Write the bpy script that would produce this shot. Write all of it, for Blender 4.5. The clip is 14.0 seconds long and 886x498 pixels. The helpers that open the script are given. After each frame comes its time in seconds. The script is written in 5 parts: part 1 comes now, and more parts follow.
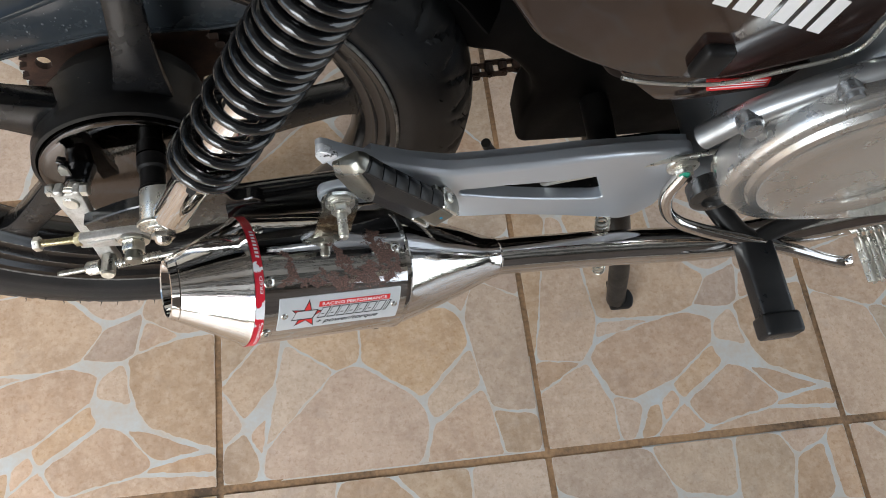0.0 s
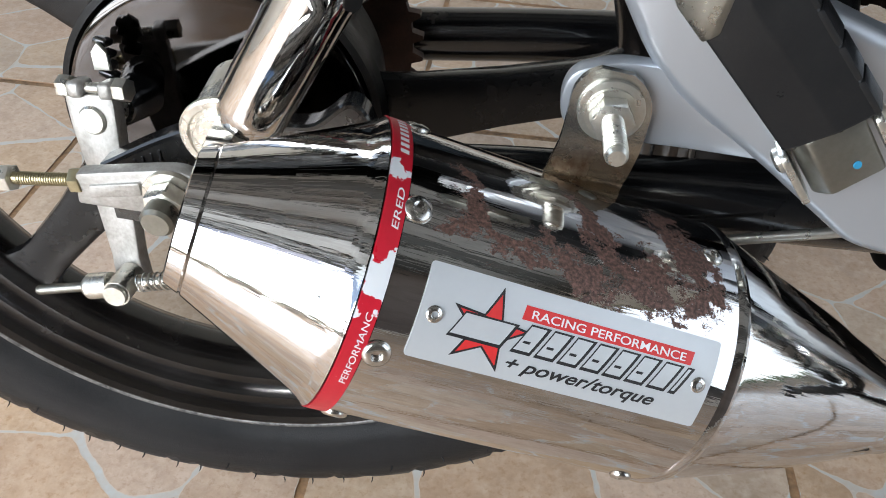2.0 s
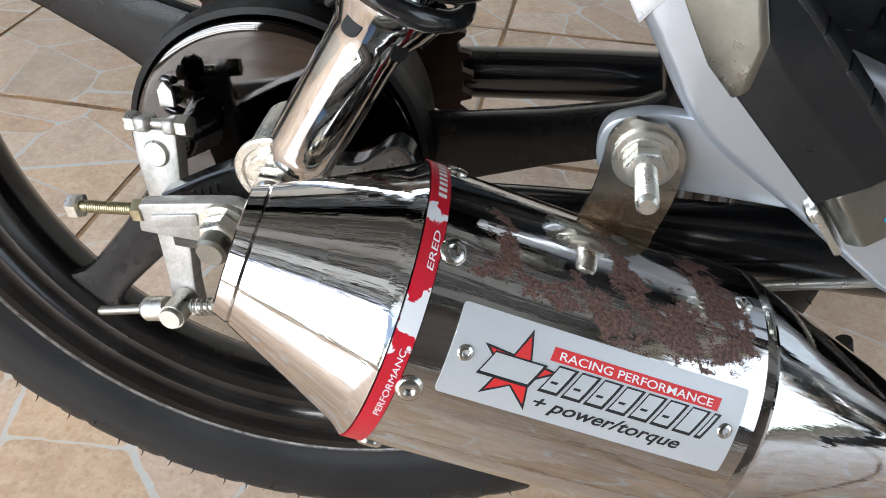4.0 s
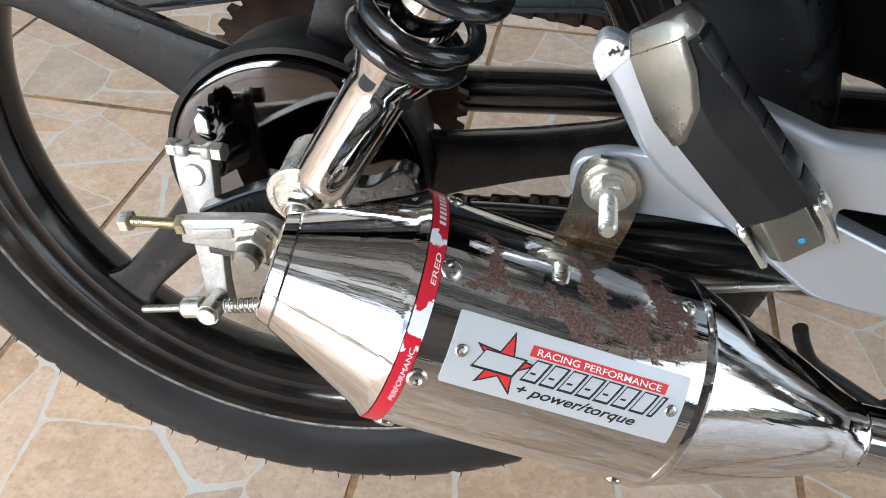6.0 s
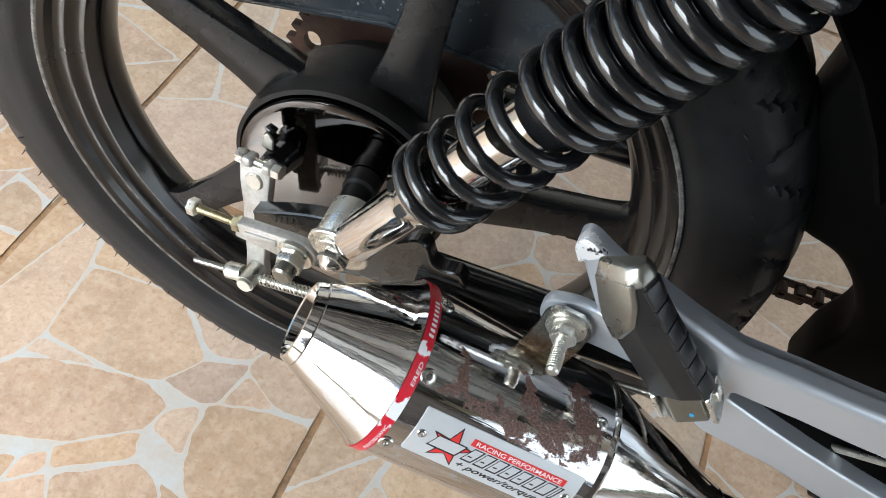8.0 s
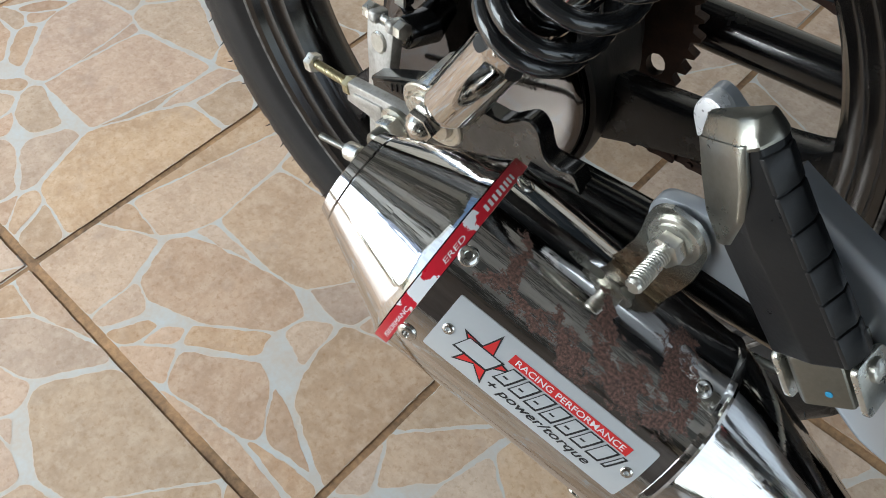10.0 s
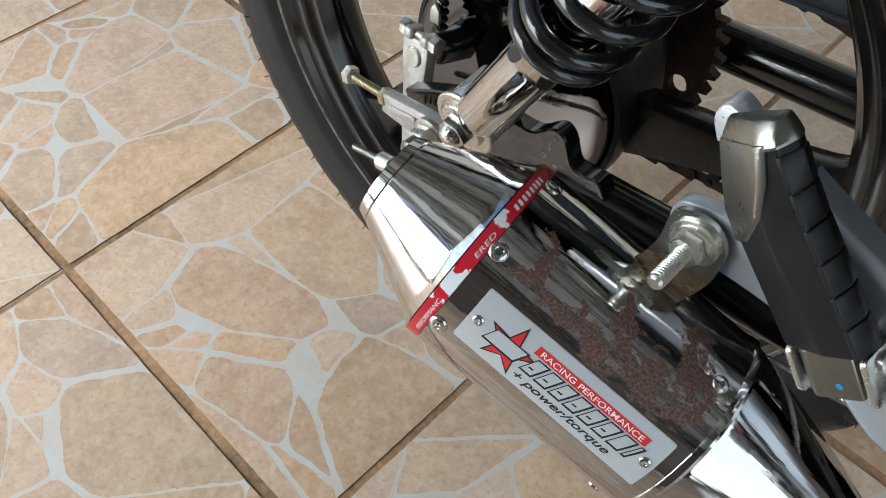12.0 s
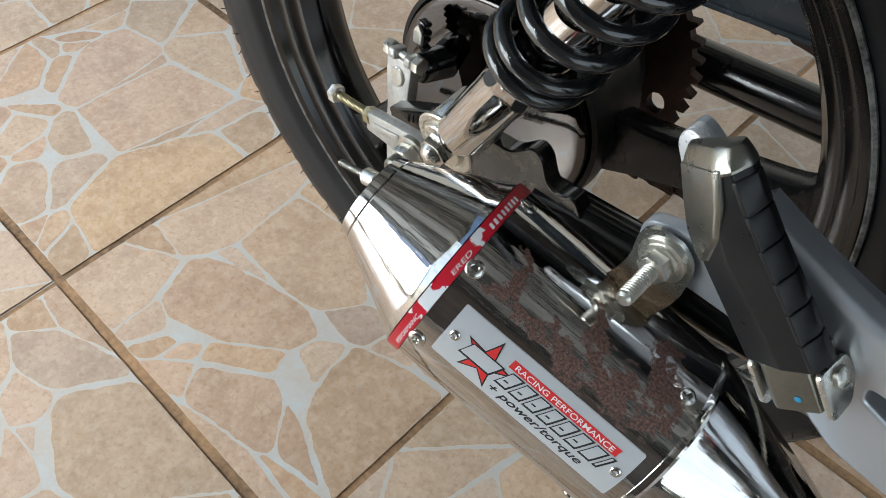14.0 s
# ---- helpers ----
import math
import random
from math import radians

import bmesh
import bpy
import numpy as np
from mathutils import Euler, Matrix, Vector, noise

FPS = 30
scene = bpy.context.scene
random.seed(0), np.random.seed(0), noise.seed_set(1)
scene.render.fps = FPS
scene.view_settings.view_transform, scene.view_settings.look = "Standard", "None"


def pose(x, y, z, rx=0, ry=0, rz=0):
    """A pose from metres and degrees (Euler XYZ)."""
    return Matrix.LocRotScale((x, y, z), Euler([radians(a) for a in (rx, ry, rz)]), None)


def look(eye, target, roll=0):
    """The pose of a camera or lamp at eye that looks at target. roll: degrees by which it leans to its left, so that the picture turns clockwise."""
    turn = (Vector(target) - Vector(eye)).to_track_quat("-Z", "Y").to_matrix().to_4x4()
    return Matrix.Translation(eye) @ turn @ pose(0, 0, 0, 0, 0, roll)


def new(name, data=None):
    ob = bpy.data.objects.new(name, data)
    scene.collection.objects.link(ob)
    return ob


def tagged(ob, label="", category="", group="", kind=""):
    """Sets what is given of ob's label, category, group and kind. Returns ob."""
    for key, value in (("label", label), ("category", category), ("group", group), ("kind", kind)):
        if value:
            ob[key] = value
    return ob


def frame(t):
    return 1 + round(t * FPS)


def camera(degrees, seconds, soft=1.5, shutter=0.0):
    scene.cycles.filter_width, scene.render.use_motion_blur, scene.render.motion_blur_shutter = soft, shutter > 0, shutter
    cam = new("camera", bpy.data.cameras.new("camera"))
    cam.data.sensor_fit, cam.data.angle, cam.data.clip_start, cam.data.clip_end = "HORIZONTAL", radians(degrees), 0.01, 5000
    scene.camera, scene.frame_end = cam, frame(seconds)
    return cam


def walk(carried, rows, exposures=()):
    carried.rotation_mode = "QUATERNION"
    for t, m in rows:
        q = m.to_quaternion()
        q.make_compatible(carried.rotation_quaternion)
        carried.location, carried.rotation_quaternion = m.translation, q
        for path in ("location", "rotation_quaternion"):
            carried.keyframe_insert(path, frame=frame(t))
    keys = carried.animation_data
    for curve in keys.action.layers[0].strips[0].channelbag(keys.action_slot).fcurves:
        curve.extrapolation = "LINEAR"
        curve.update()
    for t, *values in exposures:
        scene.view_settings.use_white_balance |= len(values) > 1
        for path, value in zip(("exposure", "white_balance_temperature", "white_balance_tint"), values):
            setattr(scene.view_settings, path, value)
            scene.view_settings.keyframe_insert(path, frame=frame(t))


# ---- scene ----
cam = camera(57.6, 14.0, soft=0.95, shutter=0.0)
PATH = [
    (0, (0.1377, -0.1024, 0.8362), (0.2607, 0.2702, -0.0836), 12.32),
    (0.5, (0.1240, -0.1174, 0.6901), (0.1924, 0.4135, -0.1545), 4.25),
    (1, (0.1234, -0.1108, 0.5631), (0.1349, 0.6069, -0.1331), 4.06),
    (1.5, (0.1127, -0.0945, 0.4874), (0.1140, 0.6605, -0.1683), 9.49),
    (2, (0.1112, -0.0757, 0.4761), (0.0419, 0.6721, -0.1843), 3.30),
    (2.5, (0.1188, -0.0697, 0.4682), (0.0097, 0.6819, -0.1823), 1.89),
    (3, (0.1178, -0.0759, 0.4782), (0.0002, 0.6818, -0.1637), 2.42),
    (3.5, (0.1152, -0.0787, 0.4797), (-0.0145, 0.6840, -0.1538), 2.16),
    (3.7, (0.1157, -0.0779, 0.4810), (-0.0241, 0.6814, -0.1545), 1.68),
    (5.8, (0.1213, -0.1103, 0.5298), (-0.0124, 0.6328, -0.1259), 1.43),
    (6, (0.1215, -0.1113, 0.5296), (-0.0116, 0.6292, -0.1292), 1.44),
    (6.5, (0.1242, -0.1102, 0.5290), (-0.0086, 0.6240, -0.1367), 1.48),
    (7, (0.1342, -0.1131, 0.5601), (0.0184, 0.5471, -0.1819), 1.62),
    (7.5, (0.1277, -0.0992, 0.6217), (0.0138, 0.5380, -0.1405), 3.81),
    (8, (0.1081, -0.0761, 0.6723), (0.0108, 0.4903, -0.1461), 15.44),
    (8.5, (0.1408, -0.0461, 0.6199), (-0.0924, 0.4273, -0.2295), 11.56),
    (8.7, (0.1607, -0.0416, 0.5898), (-0.1293, 0.3998, -0.2594), 8.47),
    (10.8, (0.1899, -0.0351, 0.5753), (-0.2165, 0.3829, -0.2372), -0.28),
    (11, (0.1888, -0.0383, 0.5762), (-0.2241, 0.3801, -0.2328), -0.20),
    (11.5, (0.1917, -0.0481, 0.5816), (-0.2274, 0.3698, -0.2245), -0.19),
    (12, (0.1974, -0.0536, 0.5834), (-0.2243, 0.3651, -0.2209), -0.35),
    (12.5, (0.2029, -0.0526, 0.5868), (-0.2187, 0.3674, -0.2168), -0.29),
    (13, (0.2078, -0.0521, 0.5896), (-0.2141, 0.3702, -0.2127), -0.22),
    (13.5, (0.2069, -0.0517, 0.5919), (-0.2163, 0.3753, -0.2072), 0.02),
    (14, (0.2045, -0.0516, 0.5943), (-0.2181, 0.3770, -0.2043), 0.12),
]
walk(cam, [(t, look(eye, target, roll)) for t, eye, target, roll in PATH], exposures=[(0.0, 0.40, 6600, 10), (0.4, 0.70, 6600, 10), (1.0, 0.93, 6400, 10), (1.5, 0.65, 6350, 10), (2.0, 0.46, 6350, 10), (3.5, 0.46, 6350, 10), (6.0, 0.71, 6300, 10), (7.0, 0.61, 6300, 8), (8.0, 0.71, 6400, 8), (8.7, 0.40, 6450, 7), (11.0, 0.20, 6300, 6), (14.0, 0.18, 6350, 6)])

# ---- light ----
world = bpy.data.worlds.new("daylight")
scene.world = world
world.use_nodes = True
wn, wl = world.node_tree.nodes, world.node_tree.links
sky = wn.new("ShaderNodeTexSky")
sky.sky_type, sky.sun_disc = "NISHITA", False
sky.sun_elevation, sky.sun_rotation = radians(45.8), radians(198.4)
wn["Background"].inputs[1].default_value = 0.12
wl.new(sky.outputs[0], wn["Background"].inputs[0])

sun_data = bpy.data.lights.new("sun", "SUN")
sun_data.energy, sun_data.angle, sun_data.color = 4.3, radians(14), (1.0, 0.98, 0.955)
sun = new("sun", sun_data)
sun.matrix_world = look((-2.0, -6.0, 6.5), (0, 0, 0))


def opening_light(name, eye, target, sx, sy, power, colour):
    data = bpy.data.lights.new(name, "AREA")
    data.shape, data.size, data.size_y, data.energy, data.color = "RECTANGLE", sx, sy, power, colour
    ob = new(name, data)
    ob.matrix_world = look(eye, target)
    return ob


# area lamps added in the porch's unseen open bays, standing in for sky light
opening_light("daylight_front_bay", (-1.95, -2.40, 1.28), (-1.95, 0.0, 1.23), 2.3, 2.15, 132.0, (0.90, 0.96, 1.0))
opening_light("daylight_far_end", (2.92, 0.0, 1.25), (0.0, 0.0, 1.2), 4.3, 2.1, 38.0, (0.90, 0.96, 1.0))
opening_light("daylight_rear_bay", (-2.92, -1.0, 1.72), (0.0, -1.0, 1.55), 2.0, 1.7, 10.0, (0.88, 0.96, 1.0))

# ---- materials ----
def material(name, colour, rough=0.5, metal=0.0, second=None, scale=40.0, detail_scale=400.0, amount=0.5, bump=0.0,
             bump_scale=600.0, rough_var=0.1, coat=0.0, flecks=None, fleck_at=0.68, spec=0.5):
    """Principled surface: two colours mixed by a broad and a fine noise, uneven gloss, fine relief and optional flecks."""
    m = bpy.data.materials.new(name)
    m.use_nodes = True
    n, l = m.node_tree.nodes, m.node_tree.links
    b = n["Principled BSDF"]
    b.inputs["Metallic"].default_value = metal
    b.inputs["Coat Weight"].default_value = coat
    b.inputs["Specular IOR Level"].default_value = spec
    b.inputs["Coat Roughness"].default_value = 0.08
    co = n.new("ShaderNodeTexCoord")

    def noise_tex(s, detail=5.0, rough_n=0.6):
        t = n.new("ShaderNodeTexNoise")
        t.inputs["Scale"].default_value, t.inputs["Detail"].default_value, t.inputs["Roughness"].default_value = s, detail, rough_n
        l.new(co.outputs["Object"], t.inputs["Vector"])
        return t

    broad, fine = noise_tex(scale), noise_tex(detail_scale, 3.0)
    add = n.new("ShaderNodeMath")
    add.operation = "MULTIPLY_ADD"
    add.inputs[1].default_value = 0.45
    l.new(fine.outputs[0], add.inputs[0])
    l.new(broad.outputs[0], add.inputs[2])
    ramp = n.new("ShaderNodeMapRange")
    ramp.inputs[1].default_value, ramp.inputs[2].default_value = 0.5, 0.95
    ramp.inputs[3].default_value, ramp.inputs[4].default_value = 0.0, amount
    l.new(add.outputs[0], ramp.inputs[0])
    mix = n.new("ShaderNodeMix")
    mix.data_type = "RGBA"
    mix.inputs[6].default_value = (*colour, 1)
    mix.inputs[7].default_value = (*(second or [c * 0.6 for c in colour]), 1)
    l.new(ramp.outputs[0], mix.inputs[0])
    out = mix.outputs[2]
    if flecks:
        fl = noise_tex(detail_scale * 0.6, 2.0, 0.7)
        st = n.new("ShaderNodeMapRange")
        st.inputs[1].default_value, st.inputs[2].default_value = fleck_at, fleck_at + 0.04
        l.new(fl.outputs[0], st.inputs[0])
        mx = n.new("ShaderNodeMix")
        mx.data_type = "RGBA"
        mx.inputs[7].default_value = (*flecks, 1)
        l.new(st.outputs[0], mx.inputs[0])
        l.new(out, mx.inputs[6])
        out = mx.outputs[2]
    l.new(out, b.inputs["Base Color"])
    rr = n.new("ShaderNodeMapRange")
    rr.inputs[1].default_value, rr.inputs[2].default_value = 0.35, 0.7
    rr.inputs[3].default_value, rr.inputs[4].default_value = max(0.02, rough - rough_var), min(1.0, rough + rough_var)
    l.new(broad.outputs[0], rr.inputs[0])
    l.new(rr.outputs[0], b.inputs["Roughness"])
    if bump:
        bt = noise_tex(bump_scale, 4.0)
        bp = n.new("ShaderNodeBump")
        bp.inputs["Strength"].default_value, bp.inputs["Distance"].default_value = bump, 0.001
        l.new(bt.outputs[0], bp.inputs["Height"])
        l.new(bp.outputs[0], b.inputs["Normal"])
    return m


def muffler_material(name, rusty):
    """Polished steel with fine scratches; rusty: eaten by brown rust where the wet has stood, laid out by the sheet's own metres."""
    m = bpy.data.materials.new(name)
    m.use_nodes = True
    n, l = m.node_tree.nodes, m.node_tree.links
    b = n["Principled BSDF"]
    uv = n.new("ShaderNodeUVMap")
    uv.uv_map = "sheet"

    def tex(sx, sy, s, detail, r):
        mp = n.new("ShaderNodeMapping")
        mp.inputs["Scale"].default_value = (sx, sy, 1)
        l.new(uv.outputs[0], mp.inputs[0])
        t = n.new("ShaderNodeTexNoise")
        t.inputs["Scale"].default_value, t.inputs["Detail"].default_value, t.inputs["Roughness"].default_value = s, detail, r
        l.new(mp.outputs[0], t.inputs["Vector"])
        return t.outputs[0]

    def ranged(value, a, c, lo=0.0, hi=1.0):
        r = n.new("ShaderNodeMapRange")
        r.inputs[1].default_value, r.inputs[2].default_value, r.inputs[3].default_value, r.inputs[4].default_value = a, c, lo, hi
        l.new(value, r.inputs[0])
        return r.outputs[0]

    def calc(op, a, c):
        q = n.new("ShaderNodeMath")
        q.operation = op
        for k, v in enumerate((a, c)):
            if isinstance(v, (int, float)):
                q.inputs[k].default_value = v
            else:
                l.new(v, q.inputs[k])
        return q.outputs[0]

    smear = tex(6, 40, 12, 4, 0.6)
    scratch = tex(15, 900, 6, 3, 0.6)
    ro = calc("ADD", ranged(smear, 0.4, 0.75, 0.018, 0.075), ranged(scratch, 0.62, 0.75, 0.0, 0.05))
    colour = n.new("ShaderNodeMix")
    colour.data_type = "RGBA"
    colour.inputs[6].default_value, colour.inputs[7].default_value = (0.64, 0.63, 0.62, 1), (0.50, 0.48, 0.46, 1)
    l.new(ranged(smear, 0.45, 0.8), colour.inputs[0])
    bp = n.new("ShaderNodeBump")
    bp.inputs["Strength"].default_value, bp.inputs["Distance"].default_value = 0.10, 0.0006
    l.new(tex(4, 55, 10, 3, 0.5), bp.inputs["Height"])
    last = bp.outputs[0]
    if rusty:
        sep = n.new("ShaderNodeSeparateXYZ")
        l.new(uv.outputs[0], sep.inputs[0])
        warp = tex(1, 1, 60, 3, 0.6)
        shift = calc("MULTIPLY", calc("SUBTRACT", warp, 0.5), 0.03)
        field = None
        # (along the pipe, round it, half length, half width, turn) of each stain, metres and degrees
        for s0, a0, hs, hw, turn in RUST_STAINS:
            ca, sa = math.cos(radians(turn)), math.sin(radians(turn))
            x, y = calc("SUBTRACT", calc("ADD", sep.outputs[0], shift), s0), calc("SUBTRACT", calc("ADD", sep.outputs[1], shift), a0)
            p = calc("ADD", calc("MULTIPLY", x, ca / hs), calc("MULTIPLY", y, sa / hs))
            q = calc("ADD", calc("MULTIPLY", x, -sa / hw), calc("MULTIPLY", y, ca / hw))
            dist = calc("SQRT", calc("ADD", calc("MULTIPLY", p, p), calc("MULTIPLY", q, q)), 0)
            blob = ranged(dist, 1.5, 0.3)
            field = blob if field is None else calc("MAXIMUM", field, blob)
        grain = calc("ADD", calc("MULTIPLY", tex(0.55, 1, 420, 4, 0.7), 0.5), calc("MULTIPLY", tex(0.8, 1, 1900, 3, 0.75), 0.5))
        mask = ranged(calc("ADD", calc("MULTIPLY", field, 0.34), grain), 0.69, 0.72)
        rust = n.new("ShaderNodeMix")
        rust.data_type = "RGBA"
        rust.inputs[6].default_value, rust.inputs[7].default_value = (0.050, 0.026, 0.020, 1), (0.20, 0.105, 0.080, 1)
        l.new(ranged(tex(1, 1, 900, 3, 0.6), 0.4, 0.7), rust.inputs[0])
        top = n.new("ShaderNodeMix")
        top.data_type = "RGBA"
        early = ranged(mask, 0.0, 0.45)
        l.new(early, top.inputs[0])
        l.new(colour.outputs[2], top.inputs[6])
        l.new(rust.outputs[2], top.inputs[7])
        l.new(top.outputs[2], b.inputs["Base Color"])
        l.new(calc("SUBTRACT", 1.0, early), b.inputs["Metallic"])
        l.new(calc("ADD", ro, ranged(mask, 0.4, 1.0, 0.0, 0.5)), b.inputs["Roughness"])
    else:
        l.new(colour.outputs[2], b.inputs["Base Color"])
        b.inputs["Metallic"].default_value = 1.0
        l.new(ro, b.inputs["Roughness"])
    l.new(last, b.inputs["Normal"])
    return m


RUST_STAINS = (
    (0.013, 0.048, 0.006, 0.004, 20), (0.017, 0.055, 0.010, 0.005, -30), (0.030, 0.047, 0.014, 0.005, -25),
    (0.048, 0.044, 0.014, 0.006, -12), (0.066, 0.042, 0.012, 0.006, -10), (0.050, 0.062, 0.014, 0.007, -65),
    (0.060, 0.053, 0.014, 0.007, -40), (0.072, 0.049, 0.012, 0.008, -20), (0.078, 0.069, 0.012, 0.006, -40),
    (0.083, 0.058, 0.012, 0.006, -60), (0.088, 0.047, 0.006, 0.006, 0), (0.012, 0.063, 0.006, 0.004, -40),
    (0.078, 0.0395, 0.004, 0.003, 0),
)
CHROME_RUST = muffler_material("polished_steel_rusted", True)
CHROME = muffler_material("polished_steel", False)


def banded_material():
    """Red sticker band, worn through to the white paper in ragged patches."""
    m = material("red_band", (0.55, 0.012, 0.03), 0.35, 0.0, (0.42, 0.01, 0.02), 60, 500, 0.6, rough_var=0.08)
    n, l = m.node_tree.nodes, m.node_tree.links
    b = n["Principled BSDF"]
    src = b.inputs["Base Color"].links[0].from_socket
    uv = n.new("ShaderNodeUVMap")
    uv.uv_map = "sheet"
    t = n.new("ShaderNodeTexNoise")
    t.inputs["Scale"].default_value, t.inputs["Detail"].default_value = 190, 4
    l.new(uv.outputs[0], t.inputs["Vector"])
    sep = n.new("ShaderNodeSeparateXYZ")
    l.new(uv.outputs[0], sep.inputs[0])
    near = None
    for a0, half in ((0.029, 0.0075), (0.0595, 0.0030)):
        d = n.new("ShaderNodeMath")
        d.operation = "SUBTRACT"
        d.inputs[1].default_value = a0
        l.new(sep.outputs[1], d.inputs[0])
        ab = n.new("ShaderNodeMath")
        ab.operation = "ABSOLUTE"
        l.new(d.outputs[0], ab.inputs[0])
        r = n.new("ShaderNodeMapRange")
        r.inputs[1].default_value, r.inputs[2].default_value = half * 1.6, half * 0.4
        l.new(ab.outputs[0], r.inputs[0])
        if near is None:
            near = r.outputs[0]
        else:
            mx = n.new("ShaderNodeMath")
            mx.operation = "MAXIMUM"
            l.new(near, mx.inputs[0])
            l.new(r.outputs[0], mx.inputs[1])
            near = mx.outputs[0]
    s = n.new("ShaderNodeMath")
    s.operation = "MULTIPLY_ADD"
    s.inputs[1].default_value = 0.3
    l.new(near, s.inputs[0])
    l.new(t.outputs[0], s.inputs[2])
    st = n.new("ShaderNodeMapRange")
    st.inputs[1].default_value, st.inputs[2].default_value = 0.69, 0.71
    l.new(s.outputs[0], st.inputs[0])
    mix = n.new("ShaderNodeMix")
    mix.data_type = "RGBA"
    mix.inputs[7].default_value = (0.72, 0.74, 0.76, 1)
    l.new(st.outputs[0], mix.inputs[0])
    l.new(src, mix.inputs[6])
    l.new(mix.outputs[2], b.inputs["Base Color"])
    return m


RED_BAND = banded_material()
PLATE = material("label_aluminium", (0.57, 0.59, 0.61), 0.42, 0.3, (0.52, 0.54, 0.56), 30, 700, 0.5)
INK_RED = material("red_print", (0.62, 0.03, 0.03), 0.45, 0.0, (0.5, 0.02, 0.02), 200, 900, 0.5)
INK_BLACK = material("black_print", (0.012, 0.012, 0.014), 0.45, 0.0, (0.03, 0.03, 0.03), 200, 900, 0.5)
INK_WHITE = material("white_print", (0.75, 0.75, 0.76), 0.45, 0.0, (0.65, 0.65, 0.66), 200, 900, 0.5)
RIVET = material("rivet_aluminium", (0.66, 0.65, 0.62), 0.22, 1.0, (0.45, 0.43, 0.40), 150, 900, 0.6, 0.05)
ZINC = material("zinc_plated_steel", (0.72, 0.71, 0.66), 0.32, 0.9, (0.50, 0.47, 0.40), 90, 700, 0.6, 0.08)
ZINC_WHITE = material("white_zinc_casting", (0.56, 0.555, 0.54), 0.42, 0.5, (0.30, 0.28, 0.25), 90, 700, 0.9, 0.2)
ZINC_YELLOW = material("yellow_zinc", (0.44, 0.39, 0.25), 0.35, 0.85, (0.26, 0.22, 0.13), 120, 700, 0.6, 0.08)
BURNT = material("heat_tinted_steel", (0.50, 0.42, 0.30), 0.24, 0.95, (0.15, 0.07, 0.035), 45, 500, 0.9, 0.1, rough_var=0.12)


def heat_tint(m):
    """Bare steel that turns straw and brown towards the weld at its lower end."""
    n, l = m.node_tree.nodes, m.node_tree.links
    b = n["Principled BSDF"]
    src = b.inputs["Base Color"].links[0].from_socket
    co, sep, r, mix = n.new("ShaderNodeTexCoord"), n.new("ShaderNodeSeparateXYZ"), n.new("ShaderNodeMapRange"), n.new("ShaderNodeMix")
    mix.data_type = "RGBA"
    mix.inputs[7].default_value = (0.50, 0.50, 0.47, 1)
    r.inputs[1].default_value, r.inputs[2].default_value = -0.006, 0.004
    l.new(co.outputs["Object"], sep.inputs[0])
    l.new(sep.outputs[2], r.inputs[0])
    l.new(r.outputs[0], mix.inputs[0])
    l.new(src, mix.inputs[6])
    l.new(mix.outputs[2], b.inputs["Base Color"])


heat_tint(BURNT)
SILVER = material("silver_paint", (0.54, 0.57, 0.615), 0.32, 0.65, (0.51, 0.54, 0.58), 12, 90, 0.5, rough_var=0.02)
SILVER_WORN = material("chipped_silver", (0.72, 0.73, 0.75), 0.3, 0.4, (0.70, 0.71, 0.73), 70, 230, 0.5, 0.05, flecks=(0.012, 0.012, 0.013), fleck_at=0.60)
STEEL_DULL = material("dull_nickel", (0.28, 0.276, 0.247), 0.34, 0.9, (0.20, 0.19, 0.16), 60, 600, 0.7, 0.08)
RUBBER = material("foot_rubber", (0.0085, 0.0095, 0.0112), 0.36, 0.0, (0.020, 0.0190, 0.0182), 50, 500, 0.6, 0.10, spec=0.34)
TYRE_RUBBER = material("tyre_rubber", (0.006, 0.0068, 0.0084), 0.42, 0.0, (0.016, 0.0162, 0.0168), 22, 400, 0.9, 0.2, 900, spec=0.26)
BLACK_GLOSS = material("black_enamel", (0.004, 0.0043, 0.0052), 0.22, 0.0, (0.016, 0.0155, 0.0155), 30, 300, 0.5, 0.05, 300, coat=0.4)
BLACK_SATIN = material("black_satin_cast", (0.007, 0.007, 0.0075), 0.40, 0.0, (0.016, 0.014, 0.012), 30, 500, 0.6, 0.15, 700, spec=0.16,
                       flecks=(0.09, 0.075, 0.06), fleck_at=0.72)
RIM_BLACK = material("rim_dark_bronze", (0.005, 0.0045, 0.0044), 0.2, 0.1, (0.012, 0.010, 0.0092), 25, 500, 0.6, 0.04, coat=0.2)
RIM_EDGE = material("scuffed_rim_edge", (0.30, 0.29, 0.28), 0.5, 0.5, (0.02, 0.02, 0.02), 130, 600, 1.0, 0.2)
SPOKE_PAINT = material("spoke_dark_grey", (0.006, 0.0064, 0.0072), 0.26, 0.1, (0.014, 0.0125, 0.012), 40, 600, 0.5, 0.1, spec=0.3,
                       flecks=(0.01, 0.01, 0.01), fleck_at=0.70)
PANEL = material("polished_brake_panel", (0.092, 0.086, 0.084), 0.05, 1.0, (0.075, 0.069, 0.067), 15, 400, 0.6, 0.01, rough_var=0.03)
SPRING = material("spring_black", (0.004, 0.0046, 0.0056), 0.17, 0.0, (0.03, 0.03, 0.03), 60, 600, 0.5, 0.04, coat=0.5)
RUST_DARK = material("rusty_chain_steel", (0.060, 0.028, 0.018), 0.6, 0.5, (0.02, 0.014, 0.012), 60, 500, 0.9, 0.25)
